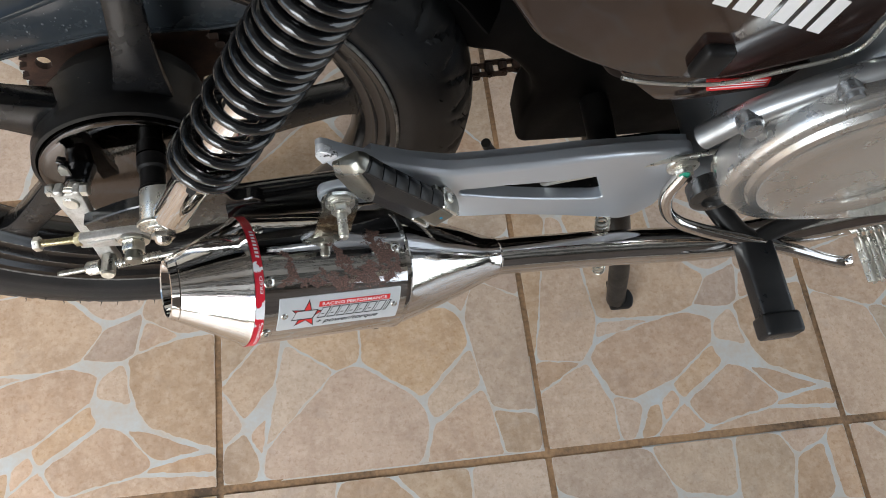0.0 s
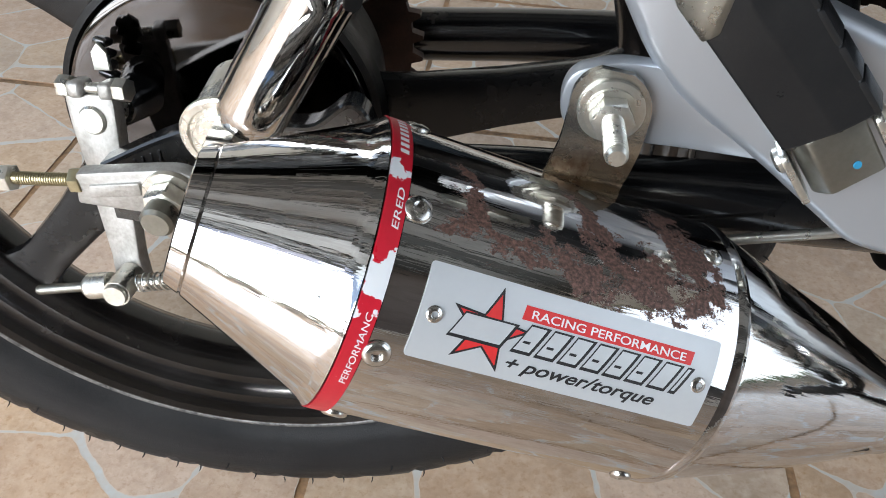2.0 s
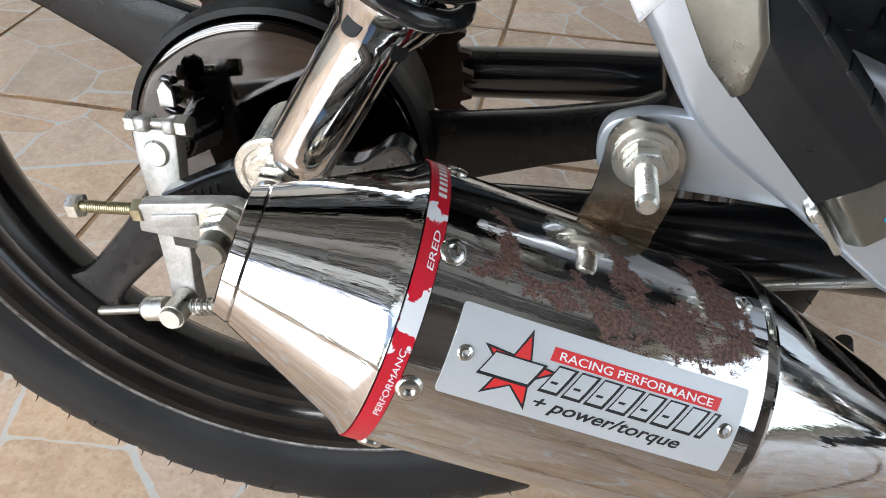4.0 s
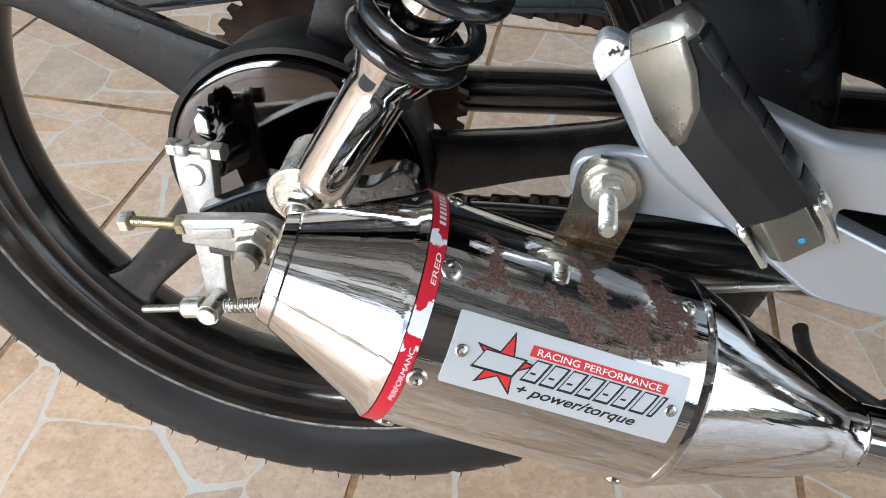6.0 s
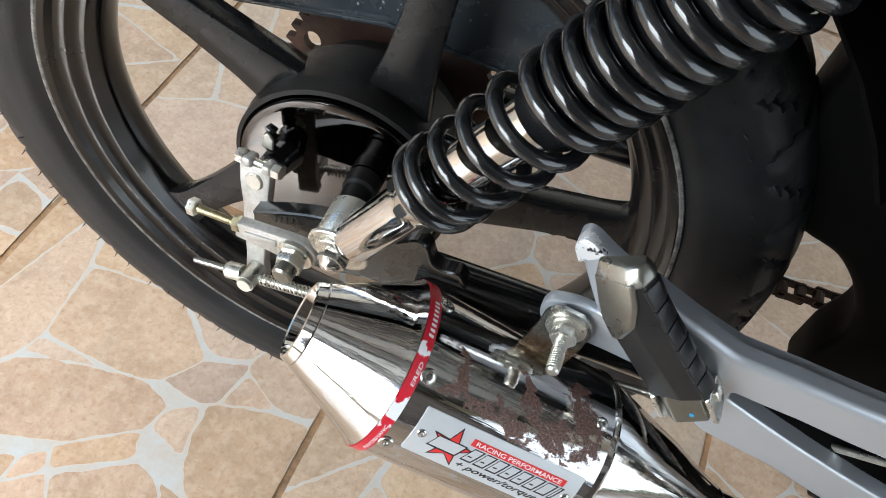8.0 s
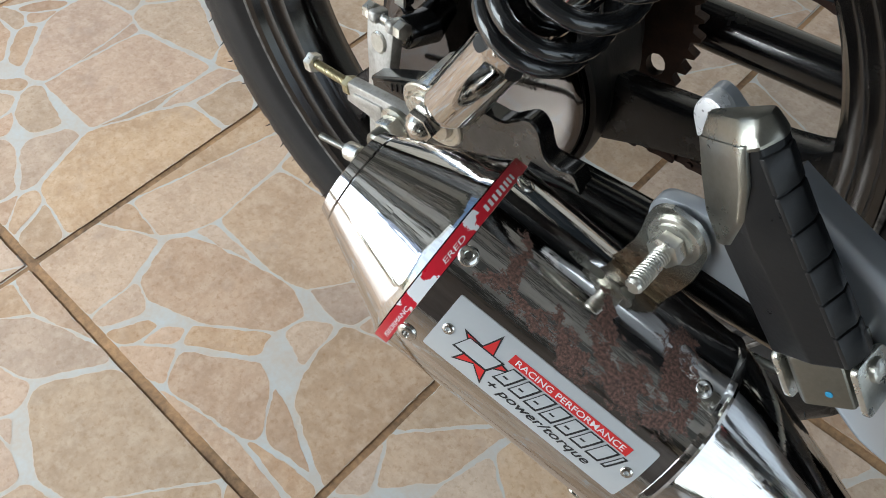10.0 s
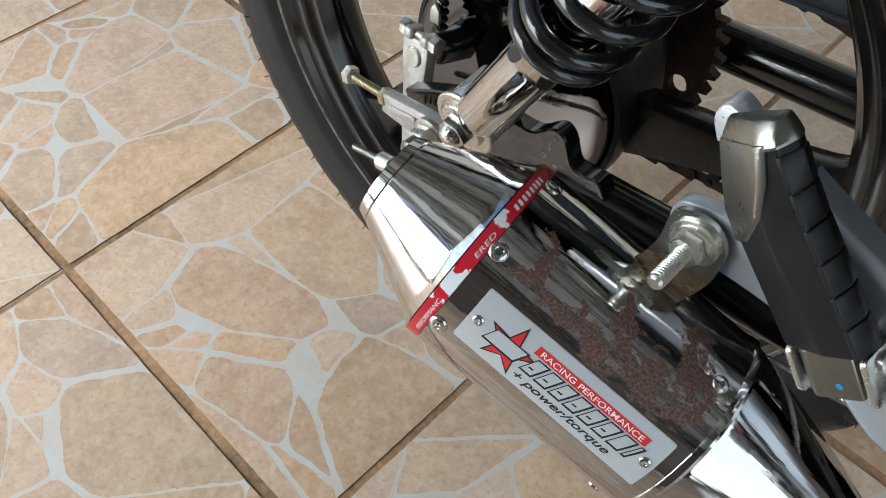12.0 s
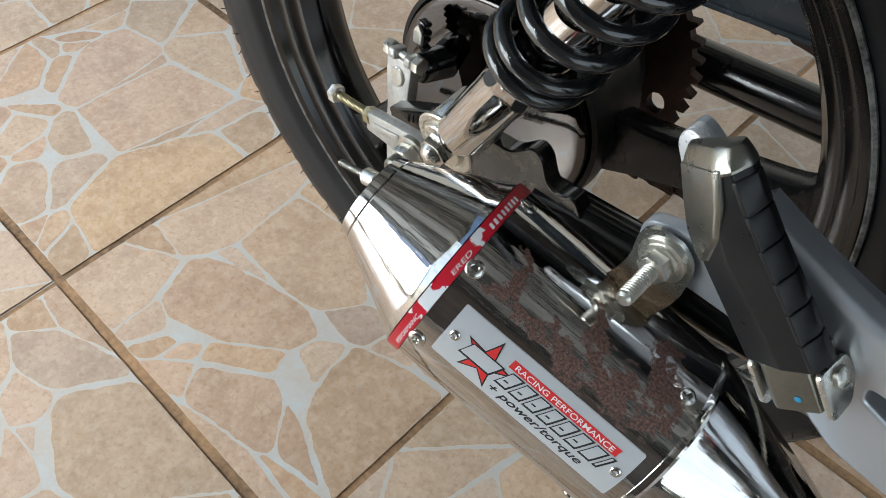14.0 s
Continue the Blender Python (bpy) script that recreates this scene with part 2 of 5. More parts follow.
GUARD = material("wet_dark_plastic", (0.030, 0.036, 0.042), 0.26, 0.0, (0.03, 0.035, 0.04), 40, 300, 0.6, 0.03)
DROPLET = material("water_beads", (0.12, 0.13, 0.14), 0.06, 0.0, (0.10, 0.11, 0.12), 100, 300, 0.3, coat=0.6)
SIDE_PANEL = material("dark_brown_lacquer", (0.014, 0.0075, 0.006), 0.08, 0.0, (0.020, 0.012, 0.010), 10, 200, 0.5, coat=0.5, rough_var=0.03)
ENGINE = material("engine_cast_silver", (0.34, 0.355, 0.37), 0.34, 0.8, (0.32, 0.32, 0.32), 25, 700, 0.6, 0.08)
ENGINE_BRIGHT = material("brushed_cover", (0.60, 0.60, 0.59), 0.26, 0.9, (0.48, 0.47, 0.45), 20, 600, 0.6, 0.04)
GRILLE_GREY = material("grey_decal", (0.70, 0.70, 0.70), 0.4, 0.1, (0.6, 0.6, 0.6), 50, 300, 0.5)
# black plastic, its colour lowered to hold the deep shade inside the bike
INNER_BLACK = material("shade_deepened_black_plastic", (0.0018, 0.0018, 0.002), 0.55, 0.0, (0.004, 0.0038, 0.0036), 30, 400, 0.6, 0.1, spec=0.04)
BROWN_DULL = material("dull_brown_plastic", (0.016, 0.011, 0.009), 0.4, 0.0, (0.010, 0.008, 0.007), 20, 300, 0.6, 0.05, spec=0.25)
GUSSET = material("pitted_grey_plate", (0.095, 0.094, 0.092), 0.30, 0.85, (0.055, 0.052, 0.050), 60, 700, 0.7, 0.1)
BLUE_PAINT = material("blue_paint_dot", (0.03, 0.27, 0.48), 0.5)
GREEN_PAINT = material("green_paint_mark", (0.03, 0.34, 0.22), 0.4)

# ---- building helpers ----
def centred(name, bm, mats, parent, label="", smooth=0.6):
    """Links a bmesh in world coordinates as one mesh whose origin lies in its middle."""
    bmesh.ops.remove_doubles(bm, verts=bm.verts, dist=1e-6)
    me = bpy.data.meshes.new(name)
    c = sum((v.co for v in bm.verts), Vector()) / max(1, len(bm.verts))
    bmesh.ops.translate(bm, verts=bm.verts, vec=-c)
    bmesh.ops.recalc_face_normals(bm, faces=bm.faces)
    for f in bm.faces:
        f.smooth = smooth > 0
    for e in bm.edges:
        if len(e.link_faces) == 2 and e.calc_face_angle(0) > smooth:
            e.smooth = False
    bm.to_mesh(me)
    bm.free()
    for m in mats if isinstance(mats, (list, tuple)) else [mats]:
        me.materials.append(m)
    ob = new(name, me)
    if parent:
        ob.parent = parent
        p, off = parent, Vector(c)
        while p:
            off -= p.location
            p = p.parent
        ob.location = off
    else:
        ob.location = c
    if label:
        ob["label"] = label
    return ob


def part(name, bm, mats, parent, label="", smooth=0.6):
    return centred(name, bm, mats, parent, label, smooth)


def frame_at(o, z, x=(0, 0, 1)):
    """A frame at o with its z axis along z and its x axis as near x as it can be."""
    z = Vector(z).normalized()
    x = Vector(x)
    x = (x - x.dot(z) * z).normalized()
    y = z.cross(x)
    m = Matrix((x, y, z)).transposed().to_4x4()
    m.translation = Vector(o)
    return m


def lathe(bm, prof, m, n=64, a0=0.0, a1=360.0, unit=None):
    """Turns a profile of (along, radius) round the z axis of m; writes metres along and round into the map 'sheet'."""
    uv = bm.loops.layers.uv.get("sheet") or bm.loops.layers.uv.new("sheet")
    full = a1 - a0 > 359.9
    rings = []
    for s, r in prof:
        ring = []
        for k in range(n if full else n + 1):
            a = radians(a0 + (a1 - a0) * k / n)
            ring.append(bm.verts.new(m @ Vector((r * math.cos(a), r * math.sin(a), s))))
        rings.append(ring)
    for i in range(len(prof) - 1):
        for k in range(n):
            k2 = (k + 1) % n if full else k + 1
            try:
                f = bm.faces.new((rings[i][k], rings[i][k2], rings[i + 1][k2], rings[i + 1][k]))
            except ValueError:
                continue
            ru = unit or max(prof[i][1], prof[i + 1][1])
            st = radians((a1 - a0) / n) * ru
            b0 = radians(a0) * ru
            for lp, (s, kk) in zip(f.loops, ((prof[i][0], k), (prof[i][0], k + 1), (prof[i + 1][0], k + 1), (prof[i + 1][0], k))):
                lp[uv].uv = (s, b0 + st * kk)
    return rings


def capped(bm, prof, m, n=32):
    """A turned solid, closed at both ends."""
    rings = lathe(bm, prof, m, n)
    bm.faces.new(rings[0])
    bm.faces.new(rings[-1])


def smooth_line(pts, per=8):
    """Catmull-Rom line through pts."""
    p = [Vector(q) for q in pts]
    p = [2 * p[0] - p[1]] + p + [2 * p[-1] - p[-2]]
    out = []
    for i in range(1, len(p) - 2):
        for k in range(per):
            t = k / per
            a, b, c, d = p[i - 1], p[i], p[i + 1], p[i + 2]
            out.append(0.5 * (2 * b + (c - a) * t + (2 * a - 5 * b + 4 * c - d) * t * t + (3 * b - a - 3 * c + d) * t ** 3))
    return out + [p[-2]]


def tube(bm, pts, r, n=16, cap=True):
    """A round bar along pts; r is one radius or one for each point."""
    pts = [Vector(q) for q in pts]
    rs = r if isinstance(r, (list, tuple)) else [r] * len(pts)
    uv = bm.loops.layers.uv.get("sheet") or bm.loops.layers.uv.new("sheet")
    x, rings, run, runs = None, [], 0.0, []
    for i, q in enumerate(pts):
        z = (pts[min(i + 1, len(pts) - 1)] - pts[max(i - 1, 0)]).normalized()
        if x is None:
            x = Vector((0, -1, 0.001)) if abs(z.y) < 0.9 else Vector((1, 0, 0))
        x = (x - x.dot(z) * z).normalized()
        y = z.cross(x)
        run += (q - pts[i - 1]).length if i else 0.0
        runs.append(run)
        rings.append([bm.verts.new(q + rs[i] * (math.cos(a) * x + math.sin(a) * y)) for a in (2 * math.pi * k / n for k in range(n))])
    for i in range(len(pts) - 1):
        for k in range(n):
            f = bm.faces.new((rings[i][k], rings[i][(k + 1) % n], rings[i + 1][(k + 1) % n], rings[i + 1][k]))
            st = 2 * math.pi / n * rs[i]
            for lp, (s, kk) in zip(f.loops, ((runs[i], k), (runs[i], k + 1), (runs[i + 1], k + 1), (runs[i + 1], k))):
                lp[uv].uv = (s, st * kk)
    if cap:
        bm.faces.new(rings[0])
        bm.faces.new(rings[-1])


def prism(bm, outline, m, lo, hi, bevel=0.0, seg=2, holes=()):
    """A plate with this outline in the x-y plane of m, from z lo to hi, with holes and rounded edges."""
    tmp = bmesh.new()
    loops = [outline, *holes]
    for loop in loops:
        vs = [tmp.verts.new((x, y, lo)) for x, y in loop]
        for a, b in zip(vs, vs[1:] + vs[:1]):
            tmp.edges.new((a, b))
    if holes:
        bmesh.ops.triangle_fill(tmp, edges=tmp.edges[:], use_beauty=True)
    else:
        tmp.faces.new(tmp.verts[:])
    faces = tmp.faces[:]
    rim = [e for e in tmp.edges if len(e.link_faces) == 1]
    got = bmesh.ops.extrude_face_region(tmp, geom=faces)
    bmesh.ops.translate(tmp, verts=[g for g in got["geom"] if isinstance(g, bmesh.types.BMVert)], vec=(0, 0, hi - lo))
    bmesh.ops.recalc_face_normals(tmp, faces=tmp.faces)
    if bevel:
        sharp = [e for e in tmp.edges if len(e.link_faces) == 2 and e.calc_face_angle(0) > 0.9
                 and abs(e.verts[0].co.z - e.verts[1].co.z) < 1e-6]
        bmesh.ops.bevel(tmp, geom=sharp, offset=bevel, segments=seg, affect="EDGES", profile=0.5, clamp_overlap=True)
    join(bm, tmp, m)


def join(bm, tmp, m):
    bmesh.ops.transform(tmp, matrix=m, verts=tmp.verts)
    keep = bpy.data.meshes.new("join")
    tmp.to_mesh(keep)
    tmp.free()
    bm.from_mesh(keep)
    bpy.data.meshes.remove(keep)


def block(bm, m, sx, sy, sz, bevel=0.001, seg=2):
    """A box of that size in the middle of m with rounded edges."""
    tmp = bmesh.new()
    bmesh.ops.create_cube(tmp, size=1.0)
    bmesh.ops.scale(tmp, vec=(sx, sy, sz), verts=tmp.verts)
    if bevel:
        bmesh.ops.bevel(tmp, geom=tmp.edges[:], offset=bevel, segments=seg, affect="EDGES", profile=0.5, clamp_overlap=True)
    join(bm, tmp, m)


def rounded(points, radius, seg=5):
    """An outline with its corners rounded off."""
    out = []
    n = len(points)
    rr = radius if isinstance(radius, (list, tuple)) else [radius] * n
    for i in range(n):
        p, a, b = Vector(points[i]), Vector(points[i - 1]), Vector(points[(i + 1) % n])
        r = min(rr[i], (a - p).length * 0.48, (b - p).length * 0.48)
        if r < 1e-6:
            out.append(tuple(p))
            continue
        u, v = p + (a - p).normalized() * r, p + (b - p).normalized() * r
        for k in range(seg + 1):
            t = k / seg
            out.append(tuple((1 - t) ** 2 * u + 2 * t * (1 - t) * p + t * t * v))
    return out


def hexagon(r):
    return [(r * math.cos(radians(60 * k)), r * math.sin(radians(60 * k))) for k in range(6)]


def nut(bm, m, across, height, hole=0.0):
    prism(bm, hexagon(across / math.sqrt(3)), m, 0, height, across * 0.05, 2)


def threaded(bm, m, r, length, pitch=0.00125):
    """A threaded shank along z with a chamfered end."""
    prof, s = [(0.0, r * 0.9)], 0.0
    while s + pitch < length - r * 0.4:
        prof += [(s + pitch * 0.1, r), (s + pitch * 0.4, r), (s + pitch * 0.65, r * 0.86), (s + pitch * 0.85, r * 0.86)]
        s += pitch
    prof += [(length - r * 0.35, r * 0.95), (length, r * 0.7)]
    capped(bm, prof, m, 20)

# ---- the porch ----
TILE = 0.33
GROUT = material("dirty_grout", (0.50, 0.30, 0.155), 0.85, 0.0, (0.075, 0.052, 0.036), 11, 200, 0.95, 0.3, 900)
VEIN = material("printed_grey_vein", (0.54, 0.575, 0.585), 0.22, 0.0, (0.54, 0.475, 0.41), 34, 250, 1.0, rough_var=0.06)


def stone_material():
    """Printed flagstones under glaze: sandy orange to grey brown, one tone a stone, mottled."""
    m = material("printed_flagstone", (0.615, 0.468, 0.352), 0.19, 0.0, (0.445, 0.325, 0.240), 17, 240, 1.0, 0.03, 500, rough_var=0.06)
    n, l = m.node_tree.nodes, m.node_tree.links
    b = n["Principled BSDF"]
    src = b.inputs["Base Color"].links[0].from_socket
    geo = n.new("ShaderNodeNewGeometry")
    hsv = n.new("ShaderNodeHueSaturation")
    for k, (lo, hi) in (("Hue", (0.494, 0.504)), ("Saturation", (0.88, 1.22)), ("Value", (0.87, 1.07))):
        r = n.new("ShaderNodeMapRange")
        r.inputs[3].default_value, r.inputs[4].default_value = lo, hi
        if k == "Hue":
            l.new(geo.outputs["Random Per Island"], r.inputs[0])
        else:
            q = n.new("ShaderNodeMath")
            q.operation = "FRACT"
            g = n.new("ShaderNodeMath")
            g.operation = "MULTIPLY"
            g.inputs[1].default_value = 7.31 if k == "Value" else 13.7
            l.new(geo.outputs["Random Per Island"], g.inputs[0])
            l.new(g.outputs[0], q.inputs[0])
            l.new(q.outputs[0], r.inputs[0])
        l.new(r.outputs[0], hsv.inputs[k])
    # fine sandy mottle and small worn pits in the print
    for scale, lo, hi, most, colour in ((85, 0.46, 0.68, 0.60, (0.66, 0.535, 0.430, 1)), (210, 0.53, 0.70, 0.60, (0.40, 0.26, 0.165, 1)), (22, 0.56, 0.72, 0.5, (0.42, 0.33, 0.27, 1))):
        t = n.new("ShaderNodeTexNoise")
        t.inputs["Scale"].default_value, t.inputs["Detail"].default_value, t.inputs["Roughness"].default_value = scale, 5.0, 0.65
        l.new(geo.outputs["Position"], t.inputs["Vector"])
        r = n.new("ShaderNodeMapRange")
        r.inputs[1].default_value, r.inputs[2].default_value, r.inputs[4].default_value = lo, hi, most
        l.new(t.outputs[0], r.inputs[0])
        x = n.new("ShaderNodeMix")
        x.data_type = "RGBA"
        x.inputs[7].default_value = colour
        l.new(r.outputs[0], x.inputs[0])
        l.new(src, x.inputs[6])
        src = x.outputs[2]
    l.new(src, hsv.inputs["Color"])
    l.new(hsv.outputs[0], b.inputs["Base Color"])
    return m


STONE = stone_material()
STONE_EDGE = material("pale_print_edge", (0.61, 0.55, 0.49), 0.2, 0.0, (0.56, 0.47, 0.38), 60, 300, 0.9, rough_var=0.05)
TILE_SIDE = material("tile_body", (0.40, 0.26, 0.17), 0.7, 0.0, (0.30, 0.19, 0.12), 30, 200, 0.6)


def clipped(poly, px, py, nx, ny):
    """The part of a polygon on the near side of the line through p with that normal."""
    out = []
    for i in range(len(poly)):
        a, b = poly[i - 1], poly[i]
        da, db = (a[0] - px) * nx + (a[1] - py) * ny, (b[0] - px) * nx + (b[1] - py) * ny
        if da <= 0 < db or db <= 0 < da:
            t = da / (da - db)
            out.append((a[0] + t * (b[0] - a[0]), a[1] + t * (b[1] - a[1])))
        if db <= 0:
            out.append(b)
    return out


def tile_mesh(name, seeds, rng, pools=0):
    """One glazed tile: a grey face with printed flagstones, the cells of the seeds (place and power), standing 0.15 mm proud of it;
    the last cells, pools in number, stay grey."""
    hx, hy = TILE / 2 - 0.0020, TILE / 2 - 0.0032
    bm = bmesh.new()
    tmp = bmesh.new()
    bmesh.ops.create_cube(tmp, size=1.0)
    bmesh.ops.scale(tmp, vec=(hx * 2, hy * 2, 0.010), verts=tmp.verts)
    bmesh.ops.translate(tmp, vec=(0, 0, -0.005), verts=tmp.verts)
    bmesh.ops.bevel(tmp, geom=[e for e in tmp.edges if min(v.co.z for v in e.verts) > -0.001], offset=0.0016, segments=2, affect="EDGES")
    join(bm, tmp, Matrix())
    for f in bm.faces:
        f.material_index = 0 if f.normal.z > 0.3 else 2
    lx, ly = hx - 0.0012, hy - 0.0012
    for i, (x, y, ri) in enumerate(seeds[:len(seeds) - pools]):
        poly = [(-lx, -ly), (lx, -ly), (lx, ly), (-lx, ly)]
        for j, (u, v, rj) in enumerate(seeds):
            if i != j and poly:
                gap = 0.0012 + 0.0018 * (0.5 + 0.5 * math.sin(570.0 * (x + u) + 830.0 * (y + v))) ** 3
                dx, dy = u - x, v - y
                d = math.hypot(dx, dy)
                k = (d * d + ri - rj) / (2 * d) - gap
                poly = clipped(poly, x + dx / d * k, y + dy / d * k, dx, dy)
        if len(poly) < 3:
            continue
        size = min(max(p[0] for p in poly) - min(p[0] for p in poly), max(p[1] for p in poly) - min(p[1] for p in poly))
        if size < 0.006:
            continue
        poly = rounded(poly, [min(0.0045 + 0.013 * rng.random() ** 2, size * 0.34) for _ in poly], 4)
        fine = []
        for k in range(len(poly)):
            a, b = poly[k - 1], poly[k]
            steps = max(1, int(math.hypot(b[0] - a[0], b[1] - a[1]) / 0.003))
            for s in range(steps):
                px, py = a[0] + (b[0] - a[0]) * s / steps, a[1] + (b[1] - a[1]) * s / steps
                w = noise.noise_vector(Vector((px * 60 + i * 9.1, py * 60, len(seeds)))) * 0.0019 + noise.noise_vector(Vector((px * 220, py * 220 + i * 5.3, 3.0))) * 0.0010
                fine.append((max(-lx, min(lx, px + w.x)), max(-ly, min(ly, py + w.y))))
        # the print's pale edge round each stone
        cx, cy = sum(p[0] for p in fine) / len(fine), sum(p[1] for p in fine) / len(fine)
        wider = [1 + 0.0006 / max(0.004, math.hypot(px - cx, py - cy)) for px, py in fine]
        rim = [bm.verts.new((max(-lx, min(lx, cx + (px - cx) * w)), max(-ly, min(ly, cy + (py - cy) * w)), 0.00008)) for (px, py), w in zip(fine, wider)]
        f = bm.faces.new(rim)
        f.material_index = 3
        if f.normal.z < 0:
            f.normal_flip()
        vs = [bm.verts.new((px, py, 0.00015)) for px, py in fine]
        try:
            f = bm.faces.new(vs)
        except ValueError:
            continue
        f.material_index = 1
        if f.normal.z < 0:
            f.normal_flip()
    bmesh.ops.recalc_face_normals(bm, faces=[f for f in bm.faces if f.material_index in (0, 2)])
    me = bpy.data.meshes.new(name)
    bm.to_mesh(me)
    bm.free()
    for mt in (VEIN, STONE, TILE_SIDE, STONE_EDGE):
        me.materials.append(mt)
    return me


def scattered_seeds(rng):
    """Seeds (place and reach) of large stones with clusters of small ones where they meet."""
    seeds = []
    while len(seeds) < 11:
        p = (rng.uniform(-0.16, 0.16), rng.uniform(-0.16, 0.16))
        if all(math.hypot(p[0] - q[0], p[1] - q[1]) > 0.072 for q in seeds):
            seeds.append(p)
        elif rng.random() < 0.004:
            break
    for _ in range(7):
        for _try in range(60):
            p = (rng.uniform(-0.16, 0.16), rng.uniform(-0.16, 0.16))
            if 0.030 < min(math.hypot(p[0] - q[0], p[1] - q[1]) for q in seeds) < 0.05:
                seeds.append(p)
                break
    return [(x, y, 0.0004 if k < 11 else 0.00026) for k, (x, y) in enumerate(seeds)]


def printed_seeds(stones):
    """The stones of one print: place in millimetres and power in square millimetres."""
    return [(x / 1000, y / 1000, p / 1e6) for x, y, p in stones]


def setting(name, bm, mat, label, category):
    ob = centred(name, bm, mat, None)
    return tagged(ob, label, category, kind="structure")


def plain_block(x0, x1, y0, y1, z0, z1):
    bm = bmesh.new()
    bmesh.ops.create_cube(bm, size=1.0)
    bmesh.ops.scale(bm, vec=(x1 - x0, y1 - y0, z1 - z0), verts=bm.verts)
    bmesh.ops.translate(bm, vec=((x0 + x1) / 2, (y0 + y1) / 2, (z0 + z1) / 2), verts=bm.verts)
    return bm


PLASTER = material("painted_plaster", (0.62, 0.58, 0.52), 0.85, 0.0, (0.52, 0.48, 0.42), 2, 60, 0.8, 0.15, 120)
BLOCKER_DARK = material("blocker_dark_brown", (0.13, 0.105, 0.095), 0.7, 0.0, (0.10, 0.08, 0.072), 2, 60, 0.8, 0.15, 120)
CEILING = material("unseen_ceiling_grey", (0.30, 0.30, 0.30), 0.6, 0.0, (0.20, 0.20, 0.20), 5, 90, 0.8, 0.1, 60)
STREAK_DARK = material("streak_dark", (0.045, 0.045, 0.046), 0.6, 0.0, (0.07, 0.07, 0.07), 5, 90, 0.8, 0.1, 60)
GRASS = material("garden_ground", (0.07, 0.10, 0.035), 0.9, 0.0, (0.05, 0.055, 0.03), 3, 60, 0.8)
floor = setting("floor", plain_block(-3.3, 2.97, -2.31, 2.31, -0.06, -0.0016), GROUT,
                "orange stone-print ceramic tiled porch floor with brown grout", "floor")
setting("ground", plain_block(-120, 120, -120, 120, -0.4, -0.30), GRASS, "green garden ground outside the porch", "ground")
setting("wall_north", plain_block(-3.3, 2.97, 2.31, 2.45, -0.06, 2.7), PLASTER, "cream painted plaster house wall", "wall")
setting("wall_east", plain_block(2.97, 3.11, -2.31, 2.31, -0.06, 0.12), PLASTER, "low plaster kerb along the open end of the porch", "wall")
setting("wall_east_lintel", plain_block(2.97, 3.11, -2.31, 2.31, 2.45, 2.7), PLASTER, "cream plaster lintel over the open end", "wall")
setting("wall_south", plain_block(-3.3, 3.11, -2.45, -2.31, -0.06, 0.12), PLASTER, "low plaster kerb along the open side of the porch", "wall")
# added out of view: cuts the daylight off and reflects dark in the silencer
setting("wall_south_blocker", plain_block(-0.75, 3.11, -2.45, -2.31, 0.12, 2.7), BLOCKER_DARK, "unseen dark wall added to block daylight and darken the chrome", "wall")
# unseen rails, added before the bay lamp for dark streaks in the cone's reflection
bm = bmesh.new()
for z, h in ((0.42, 0.05), (0.78, 0.035), (1.02, 0.06)):
    block(bm, pose(-2.02, -2.34, z), 2.55, 0.04, h, 0.008, 2)
tagged(centred("railing", bm, STREAK_DARK, None), "unseen dark rails added across the bay to streak the chrome", "railing", kind="structure")
setting("wall_west", plain_block(-3.3, -3.16, -2.17, 2.31, -0.06, 0.9), PLASTER, "low plaster parapet of the porch", "wall")
bm = plain_block(-3.4, 3.2, -2.45, 2.5, 2.74, 2.84)
# dark beams of uneven width, added out of view to band the chrome's reflections
for y, w in ((-2.25, 0.12), (-1.85, 0.30), (-1.05, 0.10), (-0.72, 0.34), (0.05, 0.10), (0.36, 0.08), (0.78, 0.40), (1.65, 0.12), (2.05, 0.30)):
    block(bm, pose(-0.1, y, 2.69), 6.5, w, 0.10, 0.006, 2)
    for f in bm.faces:
        if f.calc_center_median().z < 2.7385:
            f.material_index = 1
ceiling = centred("ceiling", bm, [CEILING, STREAK_DARK], None)
tagged(ceiling, "unseen porch ceiling with dark beams added to streak the chrome", "ceiling", kind="structure")

# ---- the motorcycle ----
bike = tagged(new("motorcycle"), "black and silver motorcycle on its stand on the tiled floor", "motorcycle")
bike.location = (0.10, 0.228, 0.0)
bike.empty_display_size = 0.1

# exhaust: axis from the outlet to the front
MC, MD = Vector((0.0732, 0.0978, 0.3125)), Vector((0.92759, 0.14727, -0.34334)).normalized()
MU = Vector((0, 0, 1)).cross(MD).normalized()
MV = MD.cross(MU)
MM = Matrix((-MU, MV, MD)).transposed().to_4x4()
MM.translation = MC
MR = 0.0435


def on_can(s, ang, r):
    a = radians(ang)
    return MC + s * MD + r * (math.cos(a) * -MU + math.sin(a) * MV)


def can_frame(s, ang, r=MR):
    """A frame on the silencer's skin: x along it to the front, y round it upwards, z outwards."""
    a = radians(ang)
    z = math.cos(a) * -MU + math.sin(a) * MV
    return frame_at(on_can(s, ang, r), z, MD)


bm = bmesh.new()
lathe(bm, [(-0.0025, MR - 0.0016), (-0.0025, MR), (0.02, MR), (0.05, MR), (0.08, MR), (0.0985, MR), (0.0995, MR + 0.0006), (0.1012, MR + 0.0008),
           (0.1025, MR + 0.0002), (0.1025, MR - 0.002)], MM, 128)
can = part("silencer_body", bm, CHROME_RUST, bike, "polished steel silencer drum with brown rust patches", 0.5)

